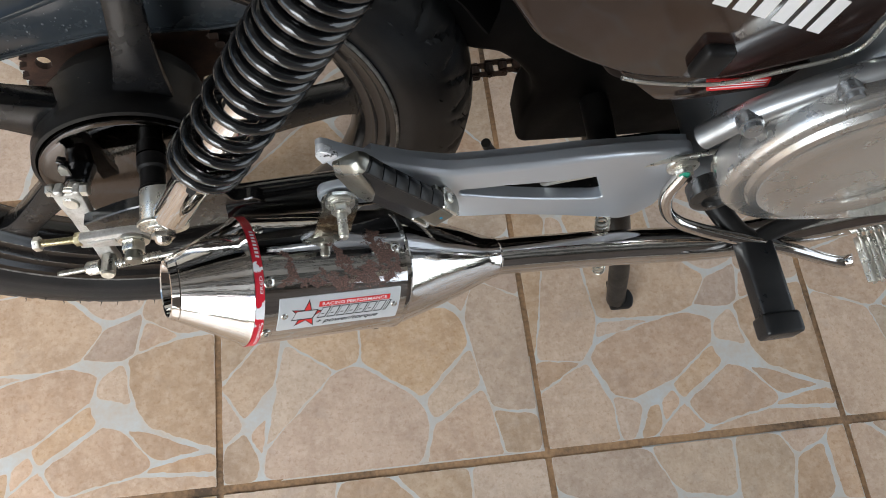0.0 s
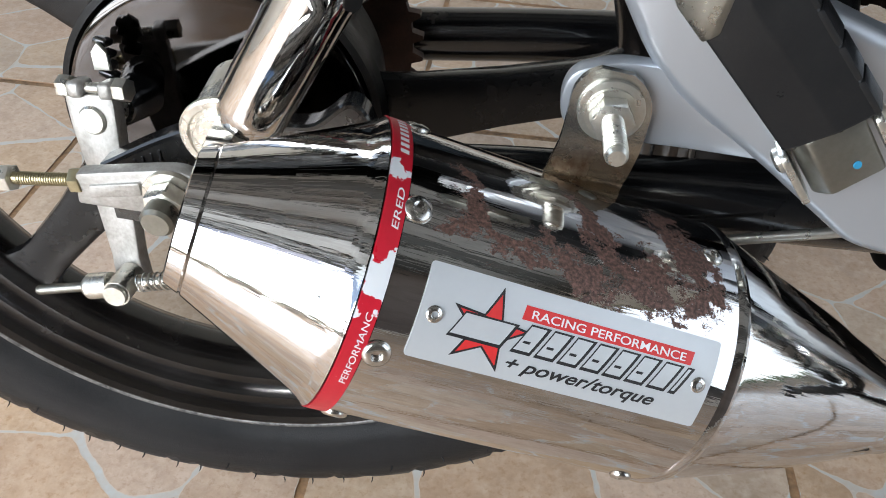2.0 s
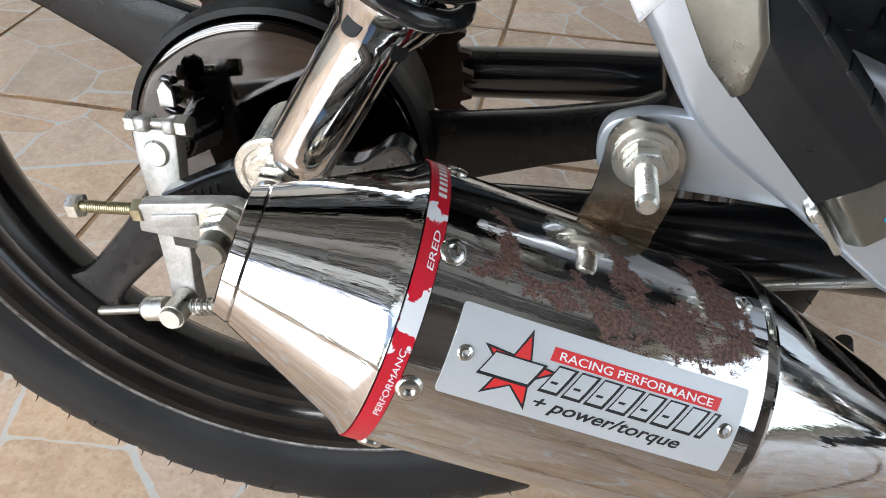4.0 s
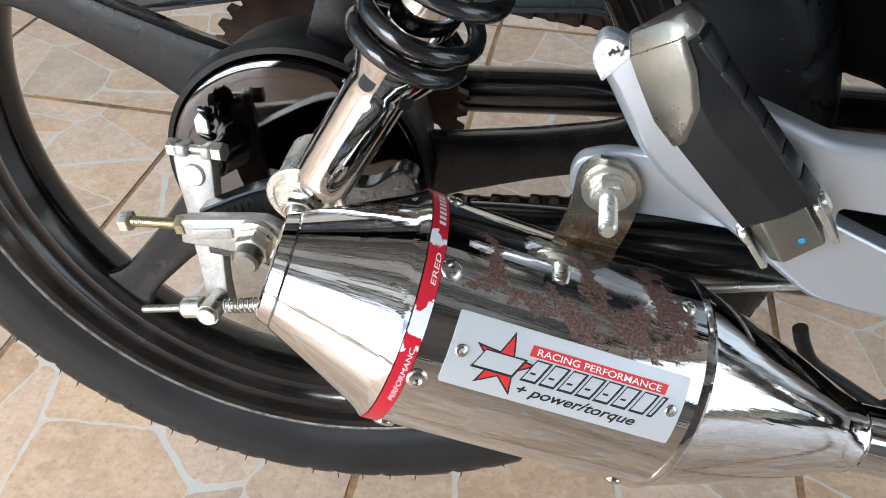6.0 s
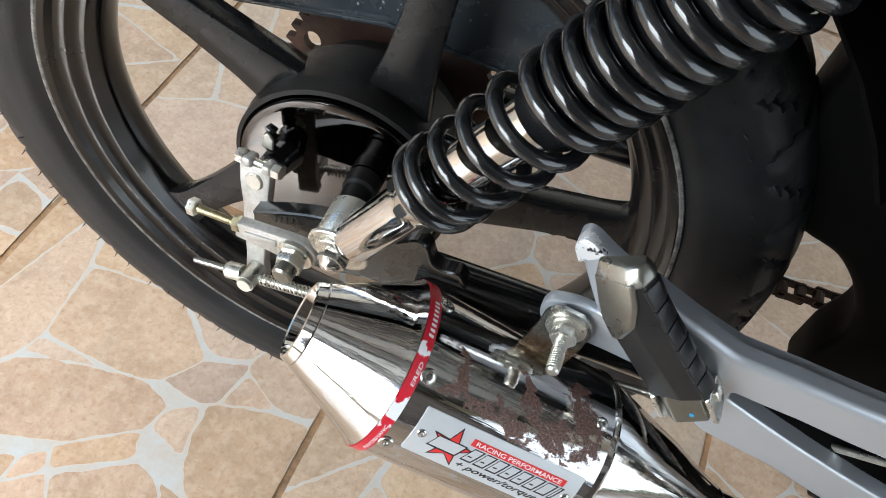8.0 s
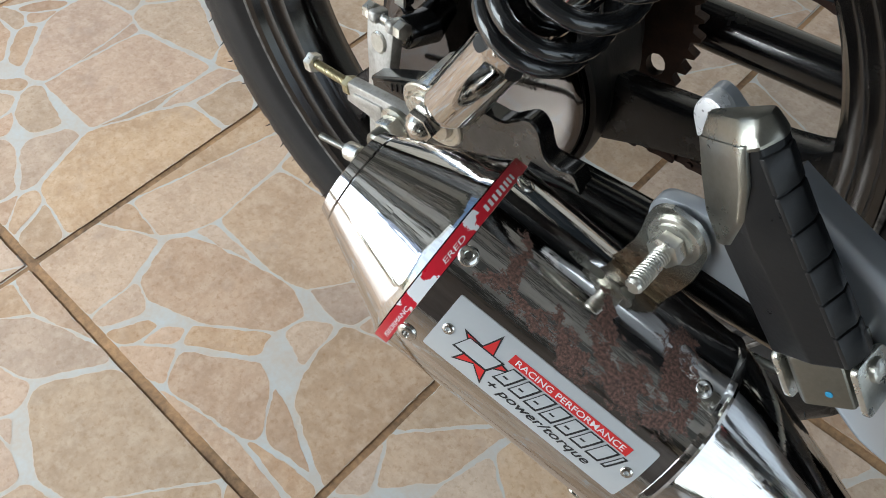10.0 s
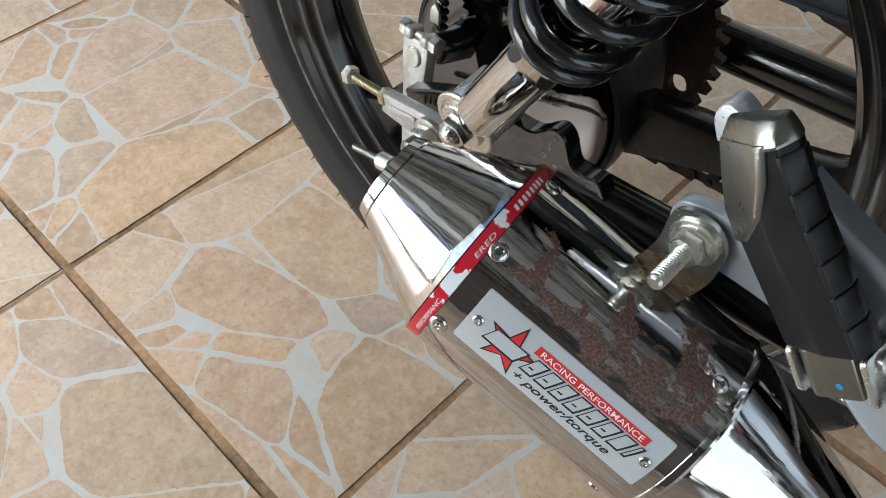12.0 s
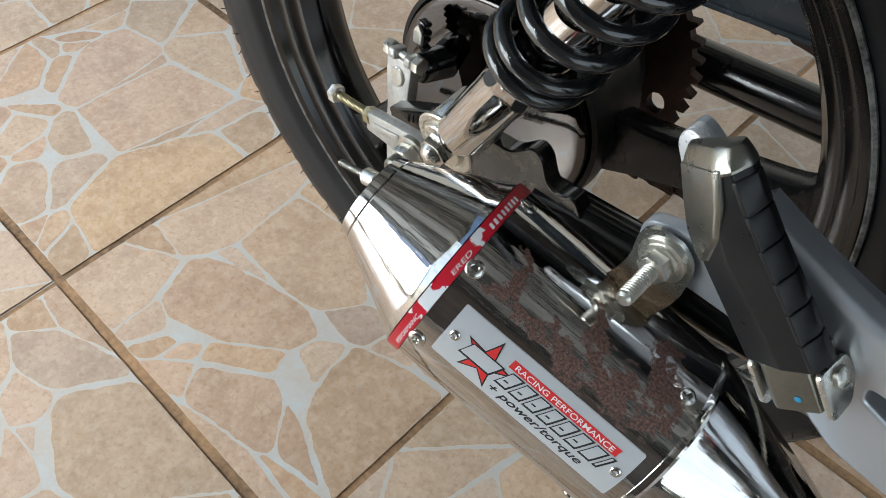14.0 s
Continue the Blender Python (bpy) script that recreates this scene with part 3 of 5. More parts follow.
bm = bmesh.new()
lathe(bm, [(-0.046, 0.0150), (-0.0545, 0.0175), (-0.0552, 0.0185), (-0.0548, 0.0198), (-0.0505, 0.0216), (-0.0500, 0.0212), (-0.0495, 0.0221),
           (-0.030, 0.0318), (-0.0135, 0.0403), (-0.0115, 0.0416), (-0.0095, MR - 0.0002), (-0.0090, MR + 0.0002), (-0.0090, MR - 0.002)], MM, 128)
part("outlet_cone", bm, CHROME, can, "mirror-polished outlet cone", 0.5)
bm = bmesh.new()
lathe(bm, [(-0.0545, 0.0177), (-0.03, 0.0150), (0.0, 0.014)], MM, 48)
part("outlet_tube", bm, BLACK_SATIN, can, "sooty inner outlet tube")
bm = bmesh.new()
lathe(bm, [(-0.0085, MR - 0.001), (-0.0085, MR + 0.0005), (-0.0028, MR + 0.0005), (-0.0028, MR - 0.001)], MM, 160)
part("sticker_band", bm, RED_BAND, can, "worn red sticker band with white print", 0.4)
bm = bmesh.new()
lathe(bm, [(0.1022, MR - 0.003), (0.1022, MR - 0.0004), (0.1045, 0.0428), (0.130, 0.0362), (0.156, 0.0288), (0.180, 0.0208), (0.1935, 0.0163), (0.1950, 0.0165), (0.1965, 0.0158), (0.1970, 0.0148)], MM, 128)
part("inlet_cone", bm, CHROME, can, "polished steel front cone", 0.5)


def rivet(s, ang, size, dome, parent, height=0.0016, foot=0.0):
    bm = bmesh.new()
    r = size
    lathe(bm, [(-0.001, r), (0.0003, r), (height * 0.45, r * 0.95), (height * 0.75, r * 0.75), (height * 0.85, r * 0.46), (height * 0.75, r * 0.38), (-0.0008, r * 0.33),
               (-0.0009, r * 0.02)], can_frame(s, ang, MR + foot), 24)
    return part("rivet", bm, RIVET, parent)


for a in (13.4, 64.7, 116.0, 167.3, 218.6, 270.0, 321.3):
    rivet(0.0004, a, 0.0039, 0.0004, can)
for a in (-30.0, 85.1, 200.0):
    rivet(0.0915, a, 0.0033, 0.0003, can)

# label plate bent round the drum
LS0, LS1, LA0, LA1 = 0.0068, 0.0932, 16.0, 49.4


def bent(bm, base=0.0):
    """Bends a flat sheet (x along the drum, y round it, z up) onto the drum's skin, from the label's lower rear corner."""
    for v in bm.verts:
        v.co = on_can(LS0 + v.co.x, LA0 + math.degrees(v.co.y / MR), MR + base + v.co.z)


def sheet(outline, lo, hi, cell=0.002, holes=()):
    """A thin flat shape cut into narrow strips, so that it can bend."""
    bm = bmesh.new()
    prism(bm, outline, Matrix(), lo, hi, 0.0, holes=holes)
    y0, y1 = min(p[1] for p in outline), max(p[1] for p in outline)
    k = 1
    while y0 + k * cell < y1:
        bmesh.ops.bisect_plane(bm, geom=bm.verts[:] + bm.edges[:] + bm.faces[:], plane_co=(0, y0 + k * cell, 0), plane_no=(0, 1, 0))
        k += 1
    return bm


LW, LH = LS1 - LS0, radians(LA1 - LA0) * MR
bm = sheet(rounded([(0, 0), (LW, 0), (LW, LH), (0, LH)], 0.0010, 3), 0.0, 0.0006)
bent(bm)
part("label_plate", bm, PLATE, can, "riveted silver label plate with red and black print", 0.3)
for x in (0.0040, LW - 0.0038):
    rivet(LS0 + x, LA0 + math.degrees(LH * 0.49 / MR), 0.0023, 0.0003, can, 0.0010, 0.0005)


def print_shape(name, outline, mat, level=1, label="", holes=()):
    bm = sheet(outline, 0.0, 0.00008, 0.0025, holes)
    bent(bm, 0.0006 + 0.00005 * level)
    return part(name, bm, mat, can, label, 0.3)


def letters(text, size, x, y, mat, name, shear=0.0, level=2, width=1.0, fit=0.0, bold=0.0, place=None):
    """Words in the built-in font, bent onto the label or set by place."""
    cu = bpy.data.curves.new("words", "FONT")
    cu.body, cu.size, cu.shear, cu.extrude, cu.offset = text, size, shear, 0.00004, bold
    ob = new("words", cu)
    me = bpy.data.meshes.new_from_object(ob.evaluated_get(bpy.context.evaluated_depsgraph_get()))
    bpy.data.objects.remove(ob)
    bpy.data.curves.remove(cu)
    bm = bmesh.new()
    bm.from_mesh(me)
    bpy.data.meshes.remove(me)
    wide = max(v.co.x for v in bm.verts) - min(v.co.x for v in bm.verts)
    k = fit / wide if fit else width
    bmesh.ops.scale(bm, vec=(k, 1, 1), verts=bm.verts)
    bmesh.ops.translate(bm, vec=(x, y, 0), verts=bm.verts)
    if place:
        for v in bm.verts:
            v.co = place(v.co)
    else:
        bent(bm, 0.0006 + 0.00005 * level)
    return part(name, bm, mat, can, "", 0.3)


def star(cx, cy, r, inner, turn, sx=1.0):
    return [(cx + sx * (r if k % 2 == 0 else inner) * math.cos(radians(90 + turn + 36 * k)), cy + (r if k % 2 == 0 else inner) * math.sin(radians(90 + turn + 36 * k)))
            for k in range(10)]


def slanted(x, y, w, h, lean=0.45):
    return [(x, y), (x + w, y), (x + w + lean * h, y + h), (x + lean * h, y + h)]


print_shape("star_outline", star(0.0190, 0.0118, 0.0118, 0.0046, -6), INK_BLACK, 1)
print_shape("star", star(0.0190, 0.0118, 0.0098, 0.0040, -6), INK_RED, 2)
print_shape("red_strip", slanted(0.0268, 0.0170, 0.0515, 0.0038, 0.1), INK_RED, 1)
letters("RACING PERFORMANCE", 0.0032, 0.0290, 0.01775, INK_WHITE, "strip_text", 0.0, 3, fit=0.0470, bold=0.00002)
letters("+ power/torque", 0.0050, 0.0255, 0.0034, INK_BLACK, "slogan", 0.35, 2, fit=0.0450, bold=0.00008)
# the maker's mark as plain slanted shapes: black outlines filled with the plate's grey
mark = [(0.0085, 0.0150, 0.0072)] + [(0.0262 + 0.0068 * k, 0.0058, 0.0082) for k in range(6)] + [(0.0672, 0.0058, 0.0082), (0.0742, 0.0022, 0.0082)]
for k, (x, w, h) in enumerate(mark):
    y = 0.0082
    print_shape("mark_outline", slanted(x, y, w, h), INK_BLACK, 3)
    print_shape("mark_fill", slanted(x + 0.0008, y + 0.0009, w - 0.0013, h - 0.0014), PLATE, 4)
    if 0 < k < 7:
        print_shape("mark_bar", slanted(x + 0.0026, y + 0.0030, w - 0.0038, 0.0007), INK_BLACK, 5)


def on_band(ang0):
    return lambda p: on_can(-0.0069 - p.y + 0.0030, ang0 + math.degrees(p.x / MR), MR + 0.00058 + p.z)


def band_words(text, ang0, ang1, size=0.0026):
    span = radians(ang1 - ang0) * MR
    letters(text, size, 0, 0, INK_WHITE, "band_text", 0.15, fit=span, place=on_band(ang0))


band_words("PERFORMANC", -3.0, 27.0)
band_words("ERED", 55.0, 70.0)
for k in range(8):
    a = 86.0 + 3.6 * k
    bm = bmesh.new()
    prism(bm, slanted(0, 0, 0.0015, 0.0024, 0.2), Matrix(), 0, 0.00006)
    for v in bm.verts:
        v.co = on_band(a)(v.co)
    part("band_mark", bm, INK_WHITE, can)

# hanger strap of the silencer, with its bolt
NUT = Vector((0.1383, 0.1360, 0.3542))
TIP = Vector((0.1392, 0.1045, 0.3553))
bolt_axis = (TIP - NUT).normalized()
BF = frame_at(NUT, bolt_axis, (1, 0, 0))
bm = bmesh.new()
side = Vector((0.985, 0.05, -0.16)).normalized()
line = smooth_line([(0.1384, 0.1325, 0.3665), (0.1383, 0.1325, 0.3545), (0.1375, 0.1322, 0.3430), (0.1355, 0.1300, 0.3360), (0.1335, 0.1262, 0.3325), (0.1322, 0.1205, 0.3325)], 6)
widths = [0.0122 if i > 6 else 0.0122 * math.sqrt(max(0.03, 1 - ((6 - i) / 6.5) ** 2)) for i in range(len(line))]
va, vb = [], []
for i, q in enumerate(line):
    t = (line[min(i + 1, len(line) - 1)] - line[max(i - 1, 0)]).normalized()
    nrm = side.cross(t).normalized() * 0.0011
    va.append([bm.verts.new(q + side * w * widths[i] + nrm) for w in (-1, -0.33, 0.33, 1)])
    vb.append([bm.verts.new(q + side * w * widths[i] - nrm) for w in (-1, -0.33, 0.33, 1)])
for i in range(len(line) - 1):
    for k in range(3):
        bm.faces.new((va[i][k], va[i][k + 1], va[i + 1][k + 1], va[i + 1][k]))
        bm.faces.new((vb[i][k], vb[i + 1][k], vb[i + 1][k + 1], vb[i][k + 1]))
    for k in (0, 3):
        bm.faces.new((va[i][k], va[i + 1][k], vb[i + 1][k], vb[i][k]))
for i in (0, len(line) - 1):
    for k in range(3):
        bm.faces.new((va[i][k], va[i][k + 1], vb[i][k + 1], vb[i][k]))
strap = part("silencer_strap", bm, BURNT, bike, "heat-tinted steel strap welded to the silencer")
bm = bmesh.new()
for s, a, lx in ((0.0320, 98.5, 0.0050), (0.0385, 98.8, 0.0038), (0.0520, 100.5, 0.0030)):
    tmp = bmesh.new()
    bmesh.ops.create_icosphere(tmp, subdivisions=3, radius=1.0)
    for v in tmp.verts:
        v.co *= 1 + 0.22 * noise.noise(v.co * 1.6 + Vector((s * 900, 0, 0)))
    bmesh.ops.scale(tmp, vec=(lx, 0.0021, 0.0005), verts=tmp.verts)
    join(bm, tmp, can_frame(s, a))
part("weld_bead", bm, STEEL_DULL, strap, "silvery weld bead")["kind"] = "stuff"
bm = bmesh.new()
lathe(bm, [(0.0044, 0.0), (0.0044, 0.0098), (0.0062, 0.0098), (0.0064, 0.0092), (0.0064, 0.0)], BF, 40)
lathe(bm, [(0.0062, 0.0), (0.0062, 0.0078), (0.0074, 0.0078), (0.0074, 0.0)], BF, 32)
part("washer", bm, ZINC, strap)
bm = bmesh.new()
nut(bm, BF @ Matrix.Translation((0, 0, 0.0074)), 0.0112, 0.0056)
part("nut", bm, ZINC, strap)
bm = bmesh.new()
threaded(bm, BF @ Matrix.Translation((0, 0, 0.0125)), 0.0034, (TIP - NUT).length - 0.0130)
part("bolt", bm, ZINC, strap, "long zinc bolt with a bare thread")

# exhaust pipe forward of the silencer
pe = MC + 0.193 * MD
pipe_line = smooth_line([pe - 0.02 * MD, pe, (0.300, 0.1295, 0.2385), (0.37, 0.131, 0.2325), (0.44, 0.131, 0.2275), (0.478, 0.131, 0.2320), (0.515, 0.130, 0.2480), (0.574, 0.128, 0.276), (0.68, 0.12, 0.32), (0.80, 0.12, 0.36)], 10)
bm = bmesh.new()
tube(bm, pipe_line, 0.0148, 40)
pipe = part("exhaust_pipe", bm, CHROME, bike, "chromed exhaust pipe")

# passenger footrest hanger: silver casting; its plane turns slightly outwards to the rear
HM = Matrix(((1, 0, 0, 0), (0, 0, -1, 0), (0, 1, 0, 0), (0, 0, 0, 1)))


def bowed(bm):
    """Bends a flat casting across the bike: it comes nearest in its middle and falls back to the front."""
    x0, x1 = min(v.co.x for v in bm.verts), max(v.co.x for v in bm.verts)
    bmesh.ops.dissolve_degenerate(bm, dist=3e-5, edges=bm.edges[:])
    x = x0 + 0.012
    while x < x1 - 0.004:
        bmesh.ops.bisect_plane(bm, geom=bm.verts[:] + bm.edges[:] + bm.faces[:], plane_co=(x, 0, 0), plane_no=(1, 0, 0))
        x += 0.012
    for v in bm.verts:
        d = v.co.x - 0.195
        v.co.y += 0.1390 + (1.9 * d * d if d < 0 else 1.05 * d * d / (1 + 3.2 * d))
    return bm


def rolled_plate(bm, outer, hole, m, lo, hi, r_outer, r_hole, seg=5):
    """A cast plate with one slot, whose front edges roll over to their sides by these radii."""
    tmp = bmesh.new()
    last = []
    for loop, r, side in ((outer, r_outer, 1), (hole, r_hole, -1)):
        n = len(loop)
        area = sum(loop[i - 1][0] * loop[i][1] - loop[i][0] * loop[i - 1][1] for i in range(n))
        side = side if area > 0 else -side
        rows = [(lo, 0.0), (hi - r, 0.0)] + [(hi - r + r * math.sin(radians(90 * k / seg)), r * (1 - math.cos(radians(90 * k / seg)))) for k in range(1, seg + 1)]
        rings = []
        for z, off in rows:
            ring = []
            for i, (x, y) in enumerate(loop):
                tx, ty = loop[(i + 1) % n][0] - loop[i - 1][0], loop[(i + 1) % n][1] - loop[i - 1][1]
                d = math.hypot(tx, ty) or 1.0
                ring.append(tmp.verts.new((x - side * off * ty / d, y + side * off * tx / d, z)))
            rings.append(ring)
        for a, b in zip(rings, rings[1:]):
            for i in range(n):
                tmp.faces.new((a[i - 1], a[i], b[i], b[i - 1]))
        last += [tmp.edges.get((rings[-1][i - 1], rings[-1][i])) for i in range(n)]
    bmesh.ops.triangle_fill(tmp, edges=last, use_beauty=True)
    bmesh.ops.recalc_face_normals(tmp, faces=tmp.faces)
    join(bm, tmp, m)


outline = rounded([(0.1256, 0.3990), (0.1260, 0.4042), (0.1286, 0.4078), (0.1328, 0.4080), (0.1410, 0.4045), (0.1560, 0.4000), (0.1670, 0.3970), (0.1870, 0.3905), (0.2100, 0.3820), (0.2370, 0.3810),
                   (0.2985, 0.3735), (0.3330, 0.3660), (0.3660, 0.3550), (0.3930, 0.3440), (0.4010, 0.3300), (0.3945, 0.3080), (0.3942, 0.3000), (0.3966, 0.2749), (0.3960, 0.2560), (0.3800, 0.2420),
                   (0.3640, 0.2430), (0.3444, 0.2569), (0.3013, 0.2836), (0.2607, 0.3030), (0.2202, 0.3130), (0.1897, 0.3364), (0.1775, 0.3449), (0.1660, 0.3518), (0.1544, 0.3598),
                   (0.1458, 0.3692), (0.1390, 0.3802), (0.1312, 0.3925)], 0.006, 4)
slot = rounded([(0.2180, 0.3570), (0.2500, 0.3545), (0.3190, 0.3410), (0.3350, 0.3000), (0.3290, 0.3010), (0.2190, 0.3500)], 0.0025, 4)
inner = [(0.260 + (x - 0.260) * 0.93, 0.335 + (z - 0.335) * 0.80) for x, z in
         ((0.165, 0.393), (0.188, 0.381), (0.212, 0.3715), (0.298, 0.364), (0.366, 0.345), (0.390, 0.330), (0.384, 0.275), (0.375, 0.250), (0.345, 0.264), (0.262, 0.311), (0.221, 0.321),
          (0.174, 0.358), (0.163, 0.376))]
bm = bmesh.new()
rolled_plate(bm, outline, slot, HM, -0.0030, 0.007, 0.0042, 0.0018)
back = [(0.1600, 0.3950), (0.1870, 0.3860), (0.2100, 0.3790), (0.2370, 0.3780), (0.2985, 0.3705), (0.3660, 0.3520), (0.3930, 0.3400), (0.3980, 0.3300), (0.3920, 0.3080), (0.3935, 0.2600),
        (0.3800, 0.2450), (0.3640, 0.2460), (0.3444, 0.2600), (0.2607, 0.3060), (0.2202, 0.3160), (0.1775, 0.3475), (0.1590, 0.3600), (0.1500, 0.3800)]
prism(bm, back, HM, -0.010, 0.002, 0.0, 2, holes=[inner[::-1]])
bowed(bm)
bmesh.ops.remove_doubles(bm, verts=bm.verts[:], dist=0.0001)
hanger = part("footrest_hanger", bm, SILVER, bike, "silver painted cast footrest hanger with a long slot", 0.75)
even = hanger.modifiers.new("even_shading", "WEIGHTED_NORMAL")
even.mode, even.weight, even.keep_sharp = "FACE_AREA", 80, True
# added collar that closes the view through the slot; its black paints the shade inside
bm = bmesh.new()
collar = rounded([(0.2110, 0.3640), (0.2520, 0.3615), (0.3250, 0.3480), (0.3430, 0.2930), (0.3240, 0.2940), (0.2110, 0.3450)], 0.004, 4)
prism(bm, collar, HM, -0.016, -0.0026, 0.0, 2, holes=[[(x, z) for x, z in slot][::-1]])
part("slot_shade_collar", bowed(bm), BLACK_SATIN, hanger, "added collar behind the slot, black for the shade inside it")
bm = bmesh.new()
ear = rounded([(0.1235, 0.3550), (0.1260, 0.3625), (0.1385, 0.3672), (0.1700, 0.3650), (0.2050, 0.3520), (0.2050, 0.3380), (0.1600, 0.3405), (0.1480, 0.3405), (0.1330, 0.3405), (0.1250, 0.3450)], 0.007, 5)
prism(bm, ear, HM @ Matrix.Translation((0, 0, -0.1400)), -0.003, 0.0035, 0.0012, 2)
part("silencer_ear", bm, SILVER, hanger)
bm = bmesh.new()
tip = rounded([(0.1255, 0.3990), (0.1259, 0.4042), (0.1286, 0.4079), (0.1329, 0.4081), (0.1395, 0.4050), (0.1300, 0.3920)], [0.004, 0.005, 0.004, 0.003, 0.001, 0.001], 4)
prism(bm, tip, HM, 0.0008, 0.0072, 0.0029, 3)
part("worn_tip", bowed(bm), SILVER_WORN, hanger, "tip worn through the paint to black")
bm = bmesh.new()
lathe(bm, [(0.006, 0.0), (0.006, 0.012), (0.0085, 0.012), (0.0095, 0.0105), (0.0095, 0.0)], HM @ Matrix.Translation((0.389, 0.331, -0.1595)), 32)
nut(bm, HM @ Matrix.Translation((0.389, 0.331, -0.150)), 0.012, 0.005)
part("hanger_bolt", bm, ZINC, hanger)
bm = bmesh.new()
capped(bm, [(0.0, 0.0042), (0.0006, 0.0040)], HM @ Matrix.Translation((0.3885, 0.3315, -0.1450)), 16)
part("paint_mark", bm, GREEN_PAINT, hanger, "green paint mark on the bolt")

# folded passenger footrest
PA = Vector((0.615, -0.03, -0.787)).normalized()
PW = (Vector((0.786, 0.0, 0.618)) - Vector((0.786, 0.0, 0.618)).dot(PA) * PA).normalized()
PN = PW.cross(PA)
if PN.y > 0:
    PN = -PN
PF = Matrix((PW, PN, PA)).transposed().to_4x4()
PF.translation = Vector((0.1485, 0.1275, 0.4235))


def loft(sections, bevel=0.0007):
    """A solid through outlines (across, outwards) at stations along the footrest."""
    bm = bmesh.new()
    rings = [[bm.verts.new((w, n, st)) for w, n in poly] for st, poly in sections]
    k = len(rings[0])
    for p, q in zip(rings, rings[1:]):
        for i in range(k):
            bm.faces.new((p[i], p[(i + 1) % k], q[(i + 1) % k], q[i]))
    bm.faces.new(rings[0])
    bm.faces.new(rings[-1])
    bmesh.ops.recalc_face_normals(bm, faces=bm.faces)
    if bevel:
        sharp = [e for e in bm.edges if e.calc_face_angle(0) > 0.30]
        bmesh.ops.bevel(bm, geom=sharp, offset=bevel, segments=2, affect="EDGES", profile=0.5, clamp_overlap=True)
    bmesh.ops.transform(bm, matrix=PF, verts=bm.verts)
    return bm


# station, rear edge, front edge, ridge across and outwards, outward reach of the rear facet, front crest across and outwards
STATIONS = [(-0.0035, -0.0135, 0.0052, -0.0015, 0.0066, 0.0020, 0.0030, 0.0066), (0.0030, -0.0165, 0.0078, -0.0005, 0.0118, 0.0055, 0.0040, 0.0106),
            (0.0240, -0.0190, 0.0080, -0.0042, 0.0145, 0.0090, 0.0064, 0.0120), (0.0330, -0.0178, 0.0092, -0.0045, 0.0143, 0.0105, 0.0074, 0.0121),
            (0.0745, -0.0134, 0.0130, 0.0004, 0.0129, 0.0108, 0.0110, 0.0118)]


def station(st):
    for p, q in zip(STATIONS, STATIONS[1:]):
        if st <= q[0]:
            k = (st - p[0]) / (q[0] - p[0])
            return [u + (v - u) * k for u, v in zip(p, q)]
    return STATIONS[-1]


def core(st, grow=0.0):
    a, l, r, rw, rn, nl, cw, cn = station(st)
    return (st, [(l - grow, -0.0005), (r - 0.0010 + grow, -0.0005), (r + grow, 0.0045), (cw + grow, cn + grow), (rw, rn + grow), (l - grow, nl + grow * 0.5)])


peg = part("passenger_footrest", loft([core(s) for s in (0.002, 0.0240, 0.0330, 0.0745)]), RUBBER, bike, "folded-up footrest with a worn black rubber and metal end cap", 0.2)
for k in range(6):
    lo = 0.0062 + k * 0.01145
    sec = []
    for st in (lo, lo + 0.0108):
        a, l, r, rw, rn, nl, cw, cn = station(st)
        sec.append((st, [(cw - 0.0012, cn + 0.0003), (cw + 0.0006, cn + 0.0003), (r + 0.0008, 0.0046), (r - 0.0002, 0.0004), (cw - 0.0012, 0.0004)]))
    part("rubber_pad", loft(sec, 0.0006), RUBBER, peg, "notched black rubber pad", 0.4)
sec = []
for st, cover in ((0.0020, 1.0), (0.0130, 1.0), (0.0240, 0.85), (0.0345, 0.12)):
    a, l, r, rw, rn, nl, cw, cn = station(st)
    rw, rn = l + (rw - l) * cover, nl + (rn - nl) * cover
    sec.append((st, [(l - 0.0009, -0.0008), (l - 0.0009, nl + 0.0007), (rw - 0.0002, rn + 0.0011), (rw + 0.0022, rn + 0.0008), (rw + 0.0022, rn - 0.0012), (l + 0.0012, nl - 0.0012), (l + 0.0012, -0.0008)]))
bm = loft(sec, 0.0006)
tmp = loft([core(st, 0.0008) for st in (-0.0035, 0.0005, 0.0042)], 0.0014)
join(bm, tmp, Matrix())
part("end_cap", bm, STEEL_DULL, peg, "dull brass-toned metal end cap", 0.4)
bm = bmesh.new()
prism(bm, rounded([(-0.0118, -0.012), (0.0080, -0.012), (0.0076, 0.0095), (-0.0072, 0.0120), (-0.0118, 0.0075)], 0.0014, 3), PF, 0.0740, 0.0935, 0.0020, 3)
clevis = part("footrest_base", bm, STEEL_DULL, peg, "bare metal footrest base", 0.4)
for w in (-0.0142, 0.0104):
    bm = bmesh.new()
    prism(bm, rounded([(-0.009, -0.010), (0.010, -0.010), (0.010, 0.002), (0.003, 0.0075), (-0.007, 0.0065)], 0.003, 4), PF @ Matrix.Translation((w, 0, 0.0855)) @ Matrix.Rotation(radians(90), 4, "Y") @ Matrix.Rotation(radians(180), 4, "X") @ Matrix.Rotation(radians(180), 4, "Y"), -0.0011, 0.0011, 0.0004, 2)
    part("clevis_cheek", bm, ZINC, peg)
bm = bmesh.new()
lathe(bm, [(0.0, 0.0), (0.0, 0.0040), (0.0016, 0.0038), (0.0024, 0.0026), (0.0024, 0.0)], PF @ Matrix.Translation((0.0115, 0.001, 0.083)) @ Matrix.Rotation(radians(90), 4, "Y"), 24)
